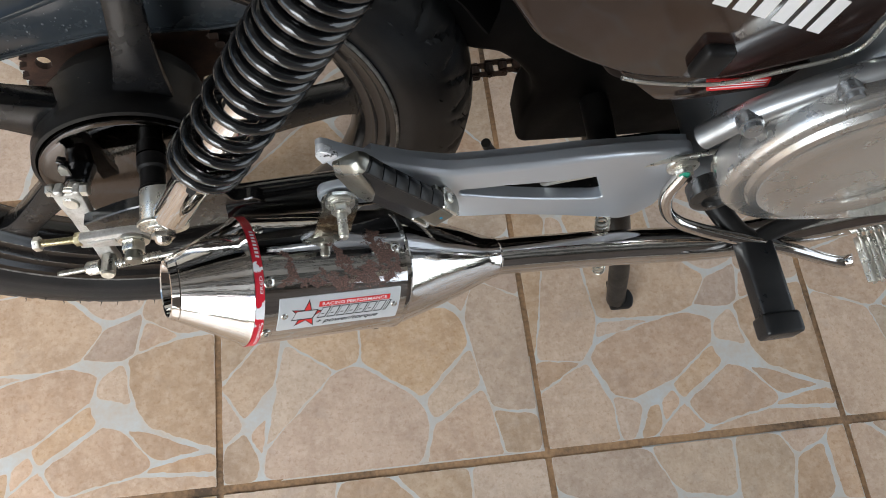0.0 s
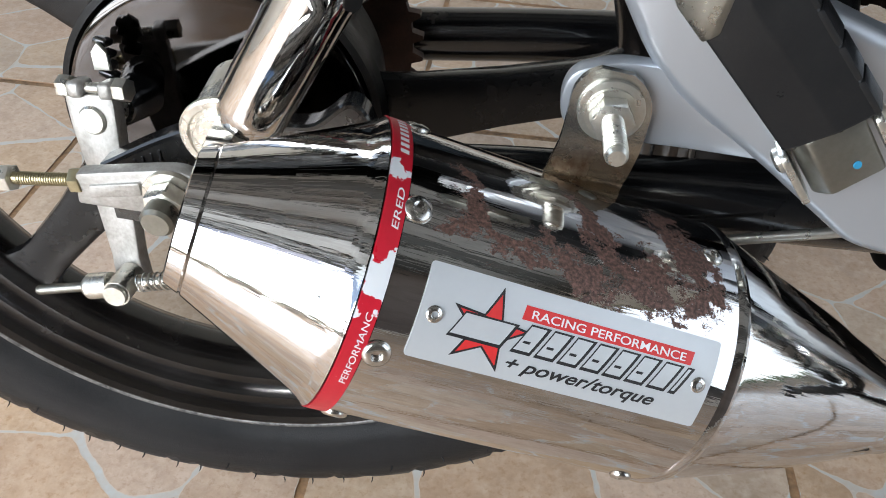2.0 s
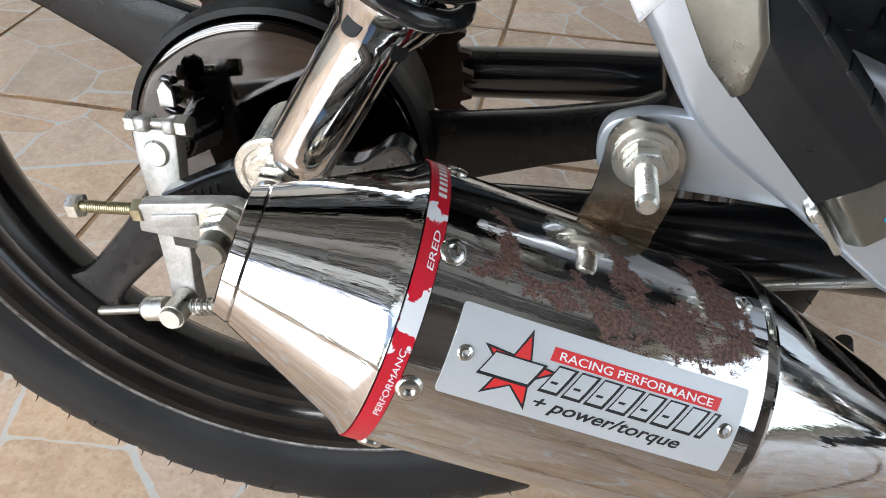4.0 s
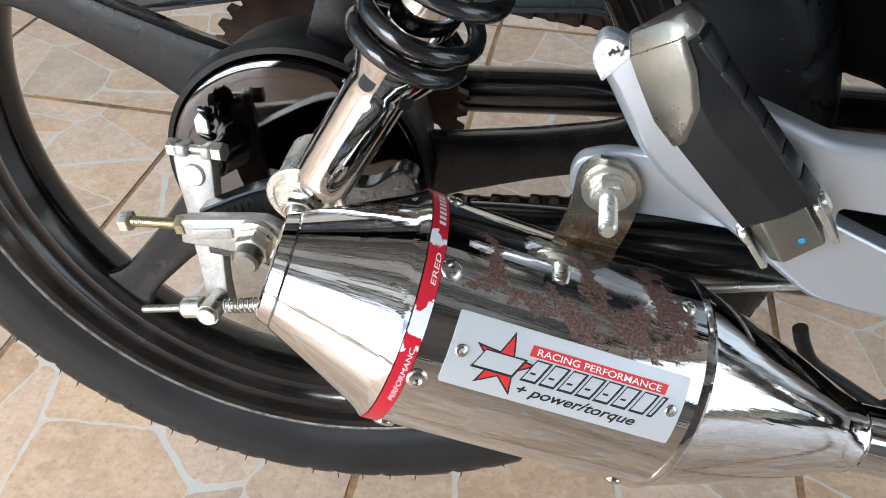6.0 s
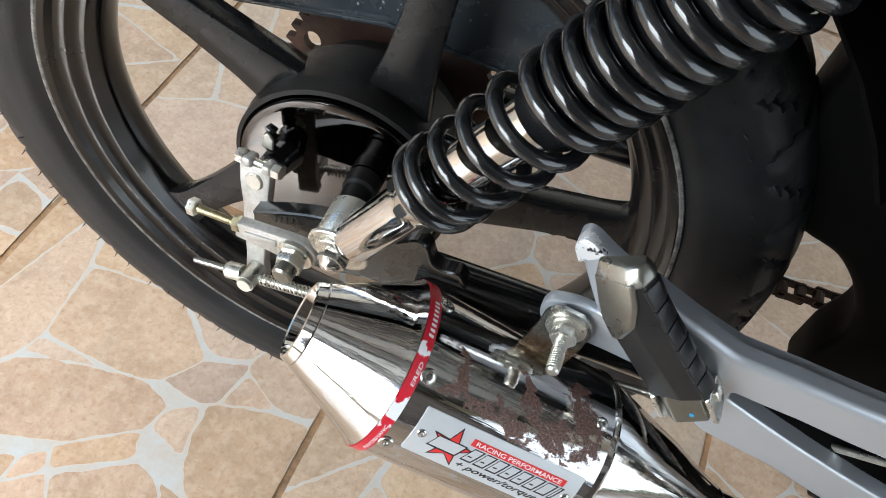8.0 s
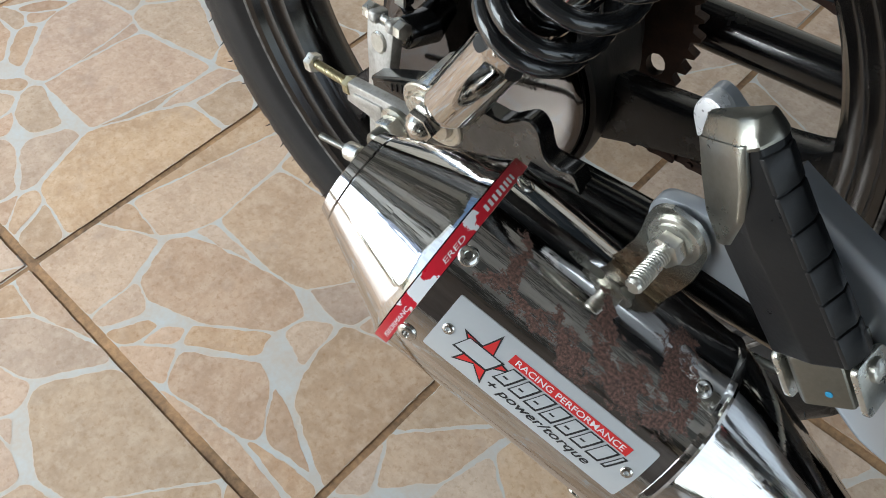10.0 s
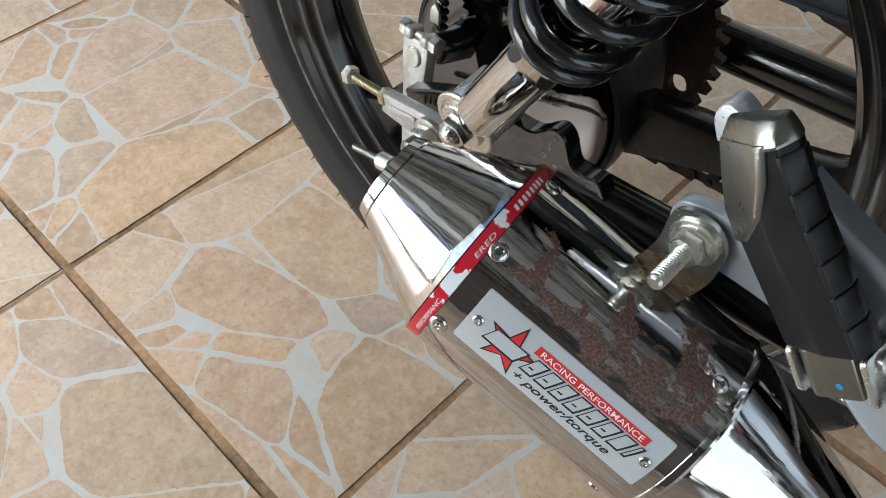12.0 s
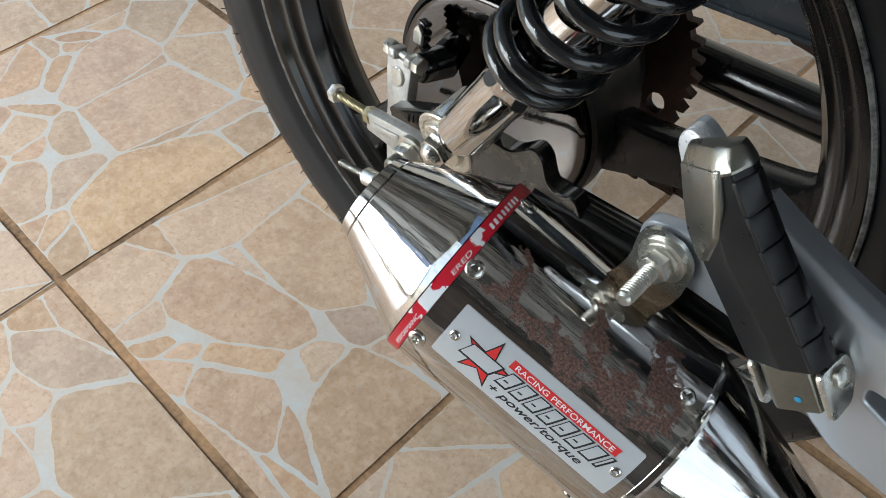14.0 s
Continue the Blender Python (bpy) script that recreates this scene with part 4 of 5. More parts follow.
lathe(bm, [(0.0, 0.0), (0.0, 0.0040), (0.0016, 0.0038), (0.0024, 0.0026), (0.0024, 0.0)], PF @ Matrix.Translation((-0.0153, 0.001, 0.083)) @ Matrix.Rotation(radians(-90), 4, "Y"), 24)
part("clevis_pin", bm, ZINC, peg)
bm = bmesh.new()
lathe(bm, [(0, 0.0001), (0, 0.0012), (0.0002, 0.0011), (0.0002, 0.0001)], frame_at(PF @ Vector((0.0014, 0.0107, 0.0876)), PF.to_3x3() @ Vector((0.165, 1, 0))), 12)
part("paint_dot", bm, BLUE_PAINT, peg, "small blue paint dot")

# ---- rear wheel ----
WC, YAW, LEAN = Vector((-0.0150, 0.2396, 0.2813)), 0.0652, 0.0526
TURN = Matrix.Rotation(YAW, 4, "Z") @ Matrix.Rotation(-LEAN, 4, "X")
WM = Matrix.Translation(WC) @ TURN @ Matrix.Rotation(radians(-90), 4, "X")  # local z: across the bike, away from the exhaust


def spin(a, r, y):
    """A point of the wheel: angle in its plane (0 forward, 90 up), radius, and how far across."""
    return WM @ Vector((r * math.cos(radians(a)), -r * math.sin(radians(a)), y))


bm = bmesh.new()
half = [(-0.028, 0.1960), (-0.0300, 0.2035), (-0.0345, 0.2130), (-0.0370, 0.2250), (-0.0372, 0.2355), (-0.0352, 0.2450), (-0.0310, 0.2520), (-0.0235, 0.2590), (-0.012, 0.2642), (0.0, 0.2656)]
prof = half + [(-y, r) for y, r in half[-2::-1]]
seg = 420
fine = []
for (y0, r0), (y1, r1) in zip(prof, prof[1:]):
    for k in range(3):
        fine.append((y0 + (y1 - y0) * k / 3, r0 + (r1 - r0) * k / 3))
fine.append(prof[-1])
rings = []
for y, r in fine:
    ring = []
    for k in range(seg):
        a = 360.0 * k / seg
        depth = 0.0
        if r > 0.2440:
            ph = (a / 12.0 + abs(y) * 14.0) % 1.0
            ph2 = (a / 12.0 + 0.5 - abs(y) * 22.0) % 1.0
            if ph < 0.10 or (abs(y) > 0.020 and ph2 < 0.09):
                depth = 0.0030
            if abs(abs(y) - 0.010) < 0.0016:
                depth = 0.0030
        elif r > 0.2330 and (a / 12.0 + 0.5 - abs(y) * 22.0) % 1.0 < 0.09:
            depth = 0.0012
        ring.append(bm.verts.new(spin(a, r - depth, y)))
    rings.append(ring)
for i in range(len(rings) - 1):
    for k in range(seg):
        bm.faces.new((rings[i][k], rings[i][(k + 1) % seg], rings[i + 1][(k + 1) % seg], rings[i + 1][k]))
wheel_bm = bmesh.new()
rim_half = [(-0.0285, 0.2028), (-0.0310, 0.2022), (-0.0314, 0.1990), (-0.0300, 0.1955), (-0.0255, 0.1930), (-0.0240, 0.1905), (-0.0236, 0.1868), (-0.0196, 0.1842), (-0.0180, 0.1815),
            (-0.0176, 0.1775), (-0.0135, 0.1748), (-0.0105, 0.1722), (-0.0060, 0.1708), (0.0, 0.1704)]
rim_prof = rim_half + [(-y, r) for y, r in rim_half[-2::-1]] + [(0.023, 0.1975), (0.0, 0.1880), (-0.023, 0.1975), (-0.0285, 0.2028)]
lathe(wheel_bm, rim_prof, WM, 160)
wheel = part("rear_wheel", wheel_bm, RIM_BLACK, bike, "dark bronze cast rear wheel with five spokes", 0.5)
part("tyre", bm, TYRE_RUBBER, wheel, "black road tyre with grooved tread", 0.5)
bm = bmesh.new()
lathe(bm, [(-0.0306, 0.2026), (-0.0315, 0.2022), (-0.0318, 0.2006), (-0.0312, 0.1996)], WM, 160)
part("rim_edge", bm, RIM_EDGE, wheel, "scuffed bright rim edge")
rng = random.Random(5)
bm = bmesh.new()
for k in range(90):
    a, y = k * 4.0 + rng.uniform(-0.6, 0.6), -rng.choice((0.0372, 0.0352, 0.0310))
    r = {0.0372: 0.2355, 0.0352: 0.2450, 0.0310: 0.2520}[-y]
    p = spin(a, r, y)
    q = spin(a + rng.uniform(-0.5, 0.5), r + 0.0045 * (0.4 if r < 0.26 else 1.0), y - 0.003)
    tube(bm, [p, (p + q) / 2 + Vector((0.0004, 0, 0)), q], [0.0005, 0.0004, 0.00015], 5)
part("tyre_nibs", bm, TYRE_RUBBER, wheel, "fine moulding hairs of the tyre")["kind"] = "stuff"

SPOKES = [156.3 - 72.0 * k for k in range(5)]
for a in SPOKES:
    bm = bmesh.new()
    rr = [(0.055, 0.0245, 0.0135), (0.066, 0.0205, 0.0130), (0.085, 0.0168, 0.0124), (0.12, 0.0132, 0.0118), (0.152, 0.0122, 0.0114), (0.162, 0.0132, 0.0112), (0.170, 0.0165, 0.0110), (0.1785, 0.0280, 0.0106)]
    section = ((-1, -0.62), (-0.93, -0.93), (-0.80, -1), (0.80, -1), (0.93, -0.93), (1, -0.62), (0.56, 0.86), (0.40, 1), (-0.40, 1), (-0.56, 0.86))
    prev = None
    for r, w, h in rr:
        ring = []
        b = a - math.degrees(math.asin(0.0170 / r))
        t = spin(b + 90, 1.0, 0) - spin(0, 0, 0)
        for x, y in section:
            ring.append(bm.verts.new(spin(b, r, y * h) + t * x * w))
        if prev:
            for k in range(len(section)):
                bm.faces.new((prev[k], prev[(k + 1) % len(section)], ring[(k + 1) % len(section)], ring[k]))
        prev = ring
    part("spoke", bm, SPOKE_PAINT, wheel, "", 0.7)
bm = bmesh.new()
lathe(bm, [(-0.0290, 0.0650), (-0.0320, 0.0662), (-0.0312, 0.0690), (-0.0200, 0.0700), (-0.016, 0.0680), (0.020, 0.0640), (0.024, 0.0560), (0.040, 0.0540), (0.046, 0.0400), (0.046, 0.012)], WM, 96)
lathe(bm, [(-0.0290, 0.0650), (-0.022, 0.0645), (-0.020, 0.050), (-0.02, 0.01)], WM, 96)
part("hub", bm, BLACK_SATIN, wheel, "black brake-drum hub")
bm = bmesh.new()
lathe(bm, [(-0.0280, 0.0646), (-0.0338, 0.0646), (-0.0350, 0.0640), (-0.0357, 0.0622), (-0.0359, 0.0600), (-0.0360, 0.0550), (-0.0361, 0.0300), (-0.0361, 0.0)], WM, 96)
panel = part("brake_panel", bm, PANEL, bike, "polished dark brake panel")
bm = bmesh.new()
capped(bm, [(0.0, 0.0105), (0.010, 0.0105), (0.012, 0.0090), (0.026, 0.0090), (0.028, 0.0105), (0.034, 0.0105)], frame_at((0.004, 0.205, 0.300), (0.08, -1, 0.05)), 28)
part("spacer", bm, BLACK_SATIN, panel, "black axle spacer")

# brake cam lever and rod
ARM_UP, ARM_LOW = Vector((-0.0492, 0.1735, 0.3022)), Vector((-0.0440, 0.153, 0.2335))
AX = (ARM_LOW - ARM_UP).normalized()
AF = frame_at(ARM_UP, Vector((-0.12, -1.0, 0.20)), -AX)
bm = bmesh.new()
prism(bm, rounded([(0.010, -0.0105), (0.010, 0.0105), (-0.004, 0.0105), (-0.020, 0.0085), (-0.034, 0.0085), (-0.060, 0.0065), (-0.078, 0.0075), (-0.078, -0.0075), (-0.060, -0.0065), (-0.034, -0.0085), (-0.020, -0.0080), (-0.004, -0.0095)], 0.003, 3),
      AF, -0.0045, 0.0025, 0.0010, 2)
lever = part("brake_lever_arm", bm, ZINC_WHITE, bike, "white zinc brake cam lever", 0.5)
bm = bmesh.new()
for y in (-0.0085, 0.0045):
    block(bm, AF @ Matrix.Translation((0.0120, y, 0.0)), 0.0065, 0.0062, 0.0095, 0.0018, 3)
part("clamp_jaw", bm, ZINC_WHITE, lever)
bm = bmesh.new()
for y, turn in ((-0.0115, 90), (0.0075, -90)):
    nut(bm, AF @ Matrix.Translation((0.0120, y, 0.0)) @ Matrix.Rotation(radians(turn), 4, "X"), 0.0080, 0.0052)
capped(bm, [(-0.016, 0.0022), (0.013, 0.0022)], AF @ Matrix.Translation((0.0120, 0.0, 0.0)) @ Matrix.Rotation(radians(-90), 4, "X"), 12)
part("clamp_bolt", bm, ZINC, lever)
bm = bmesh.new()
capped(bm, [(-0.014, 0.0058), (0.0032, 0.0058), (0.0040, 0.0050)], AF, 24)
part("cam_spindle", bm, ZINC, lever)
bm = bmesh.new()
capped(bm, [(-0.036, 0.0105), (-0.022, 0.0092), (-0.0135, 0.0085), (-0.0125, 0.0078)], AF, 28)
part("cam_boss", bm, BLACK_GLOSS, panel, "black cast cam boss")
bm = bmesh.new()
prism(bm, [(-0.0035, 0), (0.0035, 0), (0.0035, 0.007), (0, 0.011), (-0.0035, 0.007)], AF @ Matrix.Translation((0.016, 0.000, -0.010)) @ Matrix.Rotation(radians(-90), 4, "Z"), -0.001, 0.001, 0.0003, 1)
part("wear_pointer", bm, ZINC, lever)
bm = bmesh.new()
for k in range(4):
    m = frame_at(Vector((-0.0494, 0.1905, 0.3120)) + k * Vector((-0.0004, 0.0009, 0.0042)), Vector((-0.1, -1, 0.25)), (0.2, 0, 1))
    block(bm, m, 0.0028, 0.0068 - 0.001 * (k % 2), 0.0062, 0.0009, 2)
part("cam_spring", bm, BLACK_GLOSS, lever, "black cam return spring")
ROD0 = ARM_LOW + Vector((0.002, -0.004, 0.004))
rod_dir = Vector((0.262, 0.002, 0.066)).normalized()
bm = bmesh.new()
tube(bm, [ROD0 - rod_dir * 0.040, ROD0 + rod_dir * 0.1, ROD0 + rod_dir * 0.30, ROD0 + rod_dir * 0.52], 0.0020, 12)
rod = part("brake_rod", bm, ZINC, bike, "thin zinc-plated brake rod")
bm = bmesh.new()
threaded(bm, frame_at(ROD0 - rod_dir * 0.004, -rod_dir), 0.0022, 0.038, 0.0009)
part("rod_thread", bm, STEEL_DULL, rod)
bm = bmesh.new()
capped(bm, [(-0.0075, 0.0057), (0.0075, 0.0057)], frame_at(ROD0, (0, -1, 0.15), rod_dir), 24)
capped(bm, [(0.008, 0.0050), (0.0095, 0.0046)], frame_at(ROD0, (0, -1, 0.15), rod_dir), 20)
capped(bm, [(0.0, 0.0055), (0.010, 0.0055), (0.012, 0.0040)], frame_at(ROD0 - rod_dir * 0.006, -rod_dir), 20)
part("rod_trunnion", bm, ZINC, rod)
bm = bmesh.new()
tube(bm, [ROD0 + rod_dir * (0.007 + 0.036 * k / 200) + 0.0036 * (math.cos(k * 0.42) * Vector((0, 1, 0)) + math.sin(k * 0.42) * Vector((-0.25, 0, 0.97))) for k in range(201)], 0.0005, 6)
part("rod_spring", bm, ZINC, rod, "small coil spring on the brake rod")

# swing arm, right side, and its axle end
bm = bmesh.new()
tube(bm, smooth_line([(0.058, 0.1660, 0.2930), (0.07, 0.1665, 0.2938), (0.12, 0.169, 0.2965), (0.22, 0.177, 0.295), (0.34, 0.187, 0.288), (0.46, 0.198, 0.283)], 6), 0.0145, 24)
tube(bm, smooth_line([(-0.02, 0.334, 0.2640), (0.06, 0.338, 0.2690), (0.12, 0.340, 0.2735), (0.2, 0.343, 0.277), (0.34, 0.348, 0.280), (0.46, 0.350, 0.280)], 6), 0.0145, 24)
tube(bm, [(0.465, 0.185, 0.283), (0.455, 0.35, 0.280)], 0.020, 24)
arm = part("swing_arm", bm, BLACK_GLOSS, bike, "black tubular swing arm")
PLATE_TOP = [(-0.0440, 0.2900), (-0.0200, 0.3040), (-0.0020, 0.3120), (0.0150, 0.3150), (0.0315, 0.3170), (0.0420, 0.3190), (0.0530, 0.3285), (0.0592, 0.3258), (0.0640, 0.3145), (0.0715, 0.3122), (0.0795, 0.3145), (0.0850, 0.3070), (0.0930, 0.3010)]
SIDE = Matrix(((1, 0, 0, 0), (0, 0, -1, 0.1610), (0, 1, 0, 0), (0, 0, 0, 1)))
top_line = [tuple(p) for p in smooth_line([(x, z, 0.0) for x, z in PLATE_TOP], 4)]
bm = bmesh.new()
prism(bm, [(x, z) for x, z, _ in top_line] + [(0.0930, 0.278), (0.03, 0.274), (0.0, 0.262), (-0.044, 0.264)], SIDE, -0.0012, 0.0012, 0.0, 1)
part("axle_plate", bm, GUSSET, arm, "pitted grey axle plate with index marks")
bm = bmesh.new()
lip = []
for k, (x, z, _) in enumerate(top_line):
    (x0, z0, _), (x1, z1, _) = top_line[max(k - 1, 0)], top_line[min(k + 1, len(top_line) - 1)]
    d = math.hypot(x1 - x0, z1 - z0)
    lip.append((x, z, (z1 - z0) / d, -(x1 - x0) / d))
for (x0, z0, a0, b0), (x1, z1, a1, b1) in zip(lip, lip[1:]):
    rows = []
    for x, z, a, b in ((x0, z0, a0, b0), (x1, z1, a1, b1)):
        rows.append([bm.verts.new((x + a * u, y, z + b * u)) for u, y in ((-0.0006, 0.1680), (-0.0010, 0.1600), (-0.0002, 0.1590), (0.0012, 0.1590), (0.0012, 0.1680))])
    for k in range(5):
        bm.faces.new((rows[0][k], rows[0][(k + 1) % 5], rows[1][(k + 1) % 5], rows[1][k]))
bmesh.ops.remove_doubles(bm, verts=bm.verts[:], dist=0.00005)
bmesh.ops.recalc_face_normals(bm, faces=bm.faces)
part("plate_lip", bm, BLACK_GLOSS, arm, "wavy black plate lip")
for k in range(4):
    bm = bmesh.new()
    block(bm, pose(-0.0300 + 0.0036 * k, 0.1596, 0.2925 + 0.0018 * k), 0.0009, 0.0008, 0.005, 0.0001, 1)
    part("index_mark", bm, INK_BLACK, arm)
bm = bmesh.new()
prism(bm, rounded([(-0.0480, 0.2825), (-0.0460, 0.2965), (-0.016, 0.3020), (-0.004, 0.3035), (0.004, 0.2980), (0.002, 0.2850), (-0.008, 0.2790), (-0.018, 0.2815)], [0.002, 0.002, 0.006, 0.008, 0.008, 0.008, 0.006, 0.006], 4),
      Matrix(((1, 0, 0, 0), (0, 0, -1, 0.1480), (0, 1, 0, 0), (0, 0, 0, 1))), -0.0030, 0.0035, 0.0012, 2)
adjuster = part("chain_adjuster", bm, ZINC_WHITE, bike, "white zinc chain adjuster plate", 0.5)
bm = bmesh.new()
prism(bm, rounded([(-0.042, 0.2868), (-0.041, 0.2925), (-0.021, 0.2965), (-0.021, 0.2905)], 0.001, 3), Matrix(((1, 0, 0, 0), (0, 0, -1, 0.1480), (0, 1, 0, 0), (0, 0, 0, 1))), 0.003, 0.0046, 0.0006, 2)
part("raised_panel", bm, ZINC_WHITE, adjuster)
axle_f = frame_at((-0.0090, 0.1445, 0.2925), (0.0, -1, -0.03), (1, 0, 0.4))
bm = bmesh.new()
lathe(bm, [(0, 0.0), (0, 0.0108), (0.0022, 0.0108), (0.0024, 0.0)], axle_f, 32)
nut(bm, axle_f @ Matrix.Translation((0, 0, 0.0024)), 0.0145, 0.0075)
part("axle_nut", bm, ZINC, adjuster)
bm = bmesh.new()
capped(bm, [(0.009, 0.0062), (0.0160, 0.0062), (0.0175, 0.0050)], axle_f, 24)
part("axle_end", bm, STEEL_DULL, adjuster)
adj_f = frame_at((-0.0440, 0.1480, 0.2915), (-1, 0.0, -0.10), (0, 0, 1))
bm = bmesh.new()
threaded(bm, adj_f, 0.0026, 0.030, 0.001)
part("adjuster_bolt", bm, ZINC_YELLOW, adjuster, "yellow zinc adjuster bolt")
bm = bmesh.new()
nut(bm, adj_f @ Matrix.Translation((0, 0, 0.0295)), 0.0092, 0.0050)
part("bolt_head", bm, ZINC, adjuster)
bm = bmesh.new()
nut(bm, adj_f @ Matrix.Translation((0, 0, 0.001)), 0.0086, 0.0045)
part("lock_nut", bm, ZINC_YELLOW, adjuster)

# shock absorber
SB, SD = Vector((0.0195, 0.1410, 0.3225)), Vector((0.565, 0.085, 1.0)).normalized()
SF = frame_at(SB, SD, (0, -1, 0))
bm = bmesh.new()
lathe(bm, [(0.008, 0.0), (0.008, 0.0100), (0.012, 0.0118), (0.015, 0.0123), (0.060, 0.0123), (0.066, 0.0132), (0.074, 0.0172), (0.079, 0.0186), (0.081, 0.0178), (0.081, 0.0)], SF, 48)
shock = part("shock_absorber", bm, CHROME, bike, "chromed shock absorber with a black coil spring", 0.5)
bm = bmesh.new()
EF = frame_at((0.0185, 0.1487, 0.3251), (0, -1, -0.12), (1, 0, 0))
lathe(bm, [(-0.014, 0.0), (-0.014, 0.0150), (0.0075, 0.0150), (0.0090, 0.0140), (0.0095, 0.0)], EF, 40)
lathe(bm, [(0.0095, 0.0), (0.0095, 0.0170), (0.0108, 0.0170), (0.0114, 0.0162), (0.0114, 0.0140), (0.0106, 0.0134), (0.0106, 0.0120), (0.0132, 0.0118), (0.0137, 0.0112), (0.0137, 0.0)], EF, 48)
part("shock_eye", bm, ZINC, shock)
bm = bmesh.new()
nut(bm, EF @ Matrix.Translation((0, 0, 0.0136)), 0.0140, 0.0060)
lathe(bm, [(0.0190, 0.0066), (0.0200, 0.0060), (0.0220, 0.0052), (0.0235, 0.0036), (0.0241, 0.0)], EF, 24)
part("dome_nut", bm, RIVET, shock, "chromed dome nut")
# nothing is cut here: thin black ovals paint the shade inside the adjuster holes
bm = bmesh.new()
for a in (-70, -20, 40, 110):
    m = SF @ Matrix.Rotation(radians(a), 4, "Z") @ Matrix.Translation((0.0152, 0, 0.0705))
    prism(bm, rounded([(-0.0045, -0.003), (0.0045, -0.003), (0.0045, 0.003), (-0.0045, 0.003)], 0.0029, 5), m @ Matrix.Rotation(radians(72), 4, "Y"), -0.0004, 0.0004)
part("spanner_hole_shade", bm, BLACK_SATIN, shock, "black oval painting the shade in a preload adjuster hole")
bm = bmesh.new()
capped(bm, [(0.07, 0.0120), (0.20, 0.0120)], SF, 40)
part("damper_tube", bm, CHROME, shock, "chromed damper tube")
bm = bmesh.new()
lathe(bm, [(0.150, 0.0), (0.150, 0.0155), (0.153, 0.0170), (0.300, 0.0170), (0.300, 0.0)], SF, 40)
part("dust_sleeve", bm, BLACK_GLOSS, shock, "black dust sleeve inside the spring")
bm = bmesh.new()
pts, s, a = [], 0.0795, 200.0
while s < 0.300:
    q = SF @ Vector((0.0205 * math.cos(radians(a)), 0.0205 * math.sin(radians(a)), s))
    pts.append(q)
    pitch = 0.0088 if s < 0.092 else (0.0185 if s < 0.165 else 0.0102)
    a += 12.0
    s += pitch * 12.0 / 360.0
tube(bm, pts, 0.0035, 14)
part("coil_spring", bm, SPRING, shock, "glossy black coil spring, wound tighter at the top")
bm = bmesh.new()
lathe(bm, [(0.300, 0.0), (0.300, 0.0235), (0.306, 0.0245), (0.315, 0.0200), (0.330, 0.010), (0.335, 0.0)], SF, 40)
part("top_mount", bm, BLACK_GLOSS, shock)

# drive side: sprocket, chain, guard
bm = bmesh.new()
teeth = 42
SPM = WM @ Matrix.Translation((0, 0, 0.060)) @ Matrix.Rotation(radians(90), 4, "X") @ Matrix.Rotation(radians(-90), 4, "X")
out = []
for k in range(teeth):
    for f, r in ((0.0, 0.0735), (0.22, 0.0735), (0.42, 0.0790), (0.58, 0.0790), (0.78, 0.0735)):
        a = radians(360.0 * (k + f) / teeth)
        out.append((r * math.cos(a), r * math.sin(a)))
hole = [[(0.062 * math.cos(radians(b)) + rad * math.cos(radians(c)) * 0.8, 0.062 * math.sin(radians(b)) + rad * math.sin(radians(c))) for c in range(360, 0, -30)]
        for b in range(20, 380, 90) for rad in (0.0075,)]
prism(bm, out, SPM, -0.003, 0.003, 0.0, holes=hole)
part("sprocket", bm, RUST_DARK, bike, "rusty brown rear sprocket")
bm = bmesh.new()


def chain_run(p, q):
    p, q = Vector(p), Vector(q)
    n = int((q - p).length / 0.0127)
    d = (q - p).normalized()
    for k in range(n):
        c = p + d * 0.0127 * (k + 0.5)
        m = frame_at(c, (0, 1, 0), d)
        for off in (-0.0045 if k % 2 else -0.0062, 0.0045 if k % 2 else 0.0062):
            prism(bm, rounded([(-0.0098, -0.0045), (-0.003, -0.0034), (0.003, -0.0034), (0.0098, -0.0045), (0.0098, 0.0045), (0.003, 0.0034), (-0.003, 0.0034), (-0.0098, 0.0045)], 0.003, 2),
                  m @ Matrix.Translation((0, 0, off)), -0.0007, 0.0007)
        capped(bm, [(-0.0075, 0.0022), (0.0075, 0.0022)], m @ Matrix.Translation((0.00635, 0, 0)), 8)
        capped(bm, [(-0.0040, 0.0042), (0.0040, 0.0042)], m @ Matrix.Translation((0.00635, 0, 0)), 8)


chain_run((-0.020, 0.291, 0.198), (0.46, 0.332, 0.245))
chain_run((-0.022, 0.294, 0.356), (0.46, 0.332, 0.302))
chain = part("drive_chain", bm, RUST_DARK, bike, "grimy rusty drive chain")
chain["kind"] = "stuff"
bm = bmesh.new()
GM = Matrix(((1, 0, 0, 0), (0.085, 0, -1, 0.2800), (0, 1, 0, 0), (0, 0, 0, 1)))
prism(bm, rounded([(-0.150, 0.3270), (-0.105, 0.3355), (-0.02, 0.3525), (0.056, 0.3460), (0.124, 0.3500), (0.33, 0.335), (0.345, 0.360), (0.12, 0.402), (-0.01, 0.402), (-0.08, 0.3755), (-0.150, 0.350)], 0.004, 3), GM, -0.001, 0.001, 0.0006, 2)
prism(bm, rounded([(-0.151, 0.3262), (-0.105, 0.3347), (-0.02, 0.3517), (0.056, 0.3452), (0.124, 0.3492), (0.33, 0.3342), (0.33, 0.3365), (0.124, 0.3520), (0.056, 0.3480), (-0.02, 0.3545), (-0.105, 0.3375), (-0.151, 0.3290)], 0.0004, 2), GM, -0.001, 0.0030, 0.0006, 2)
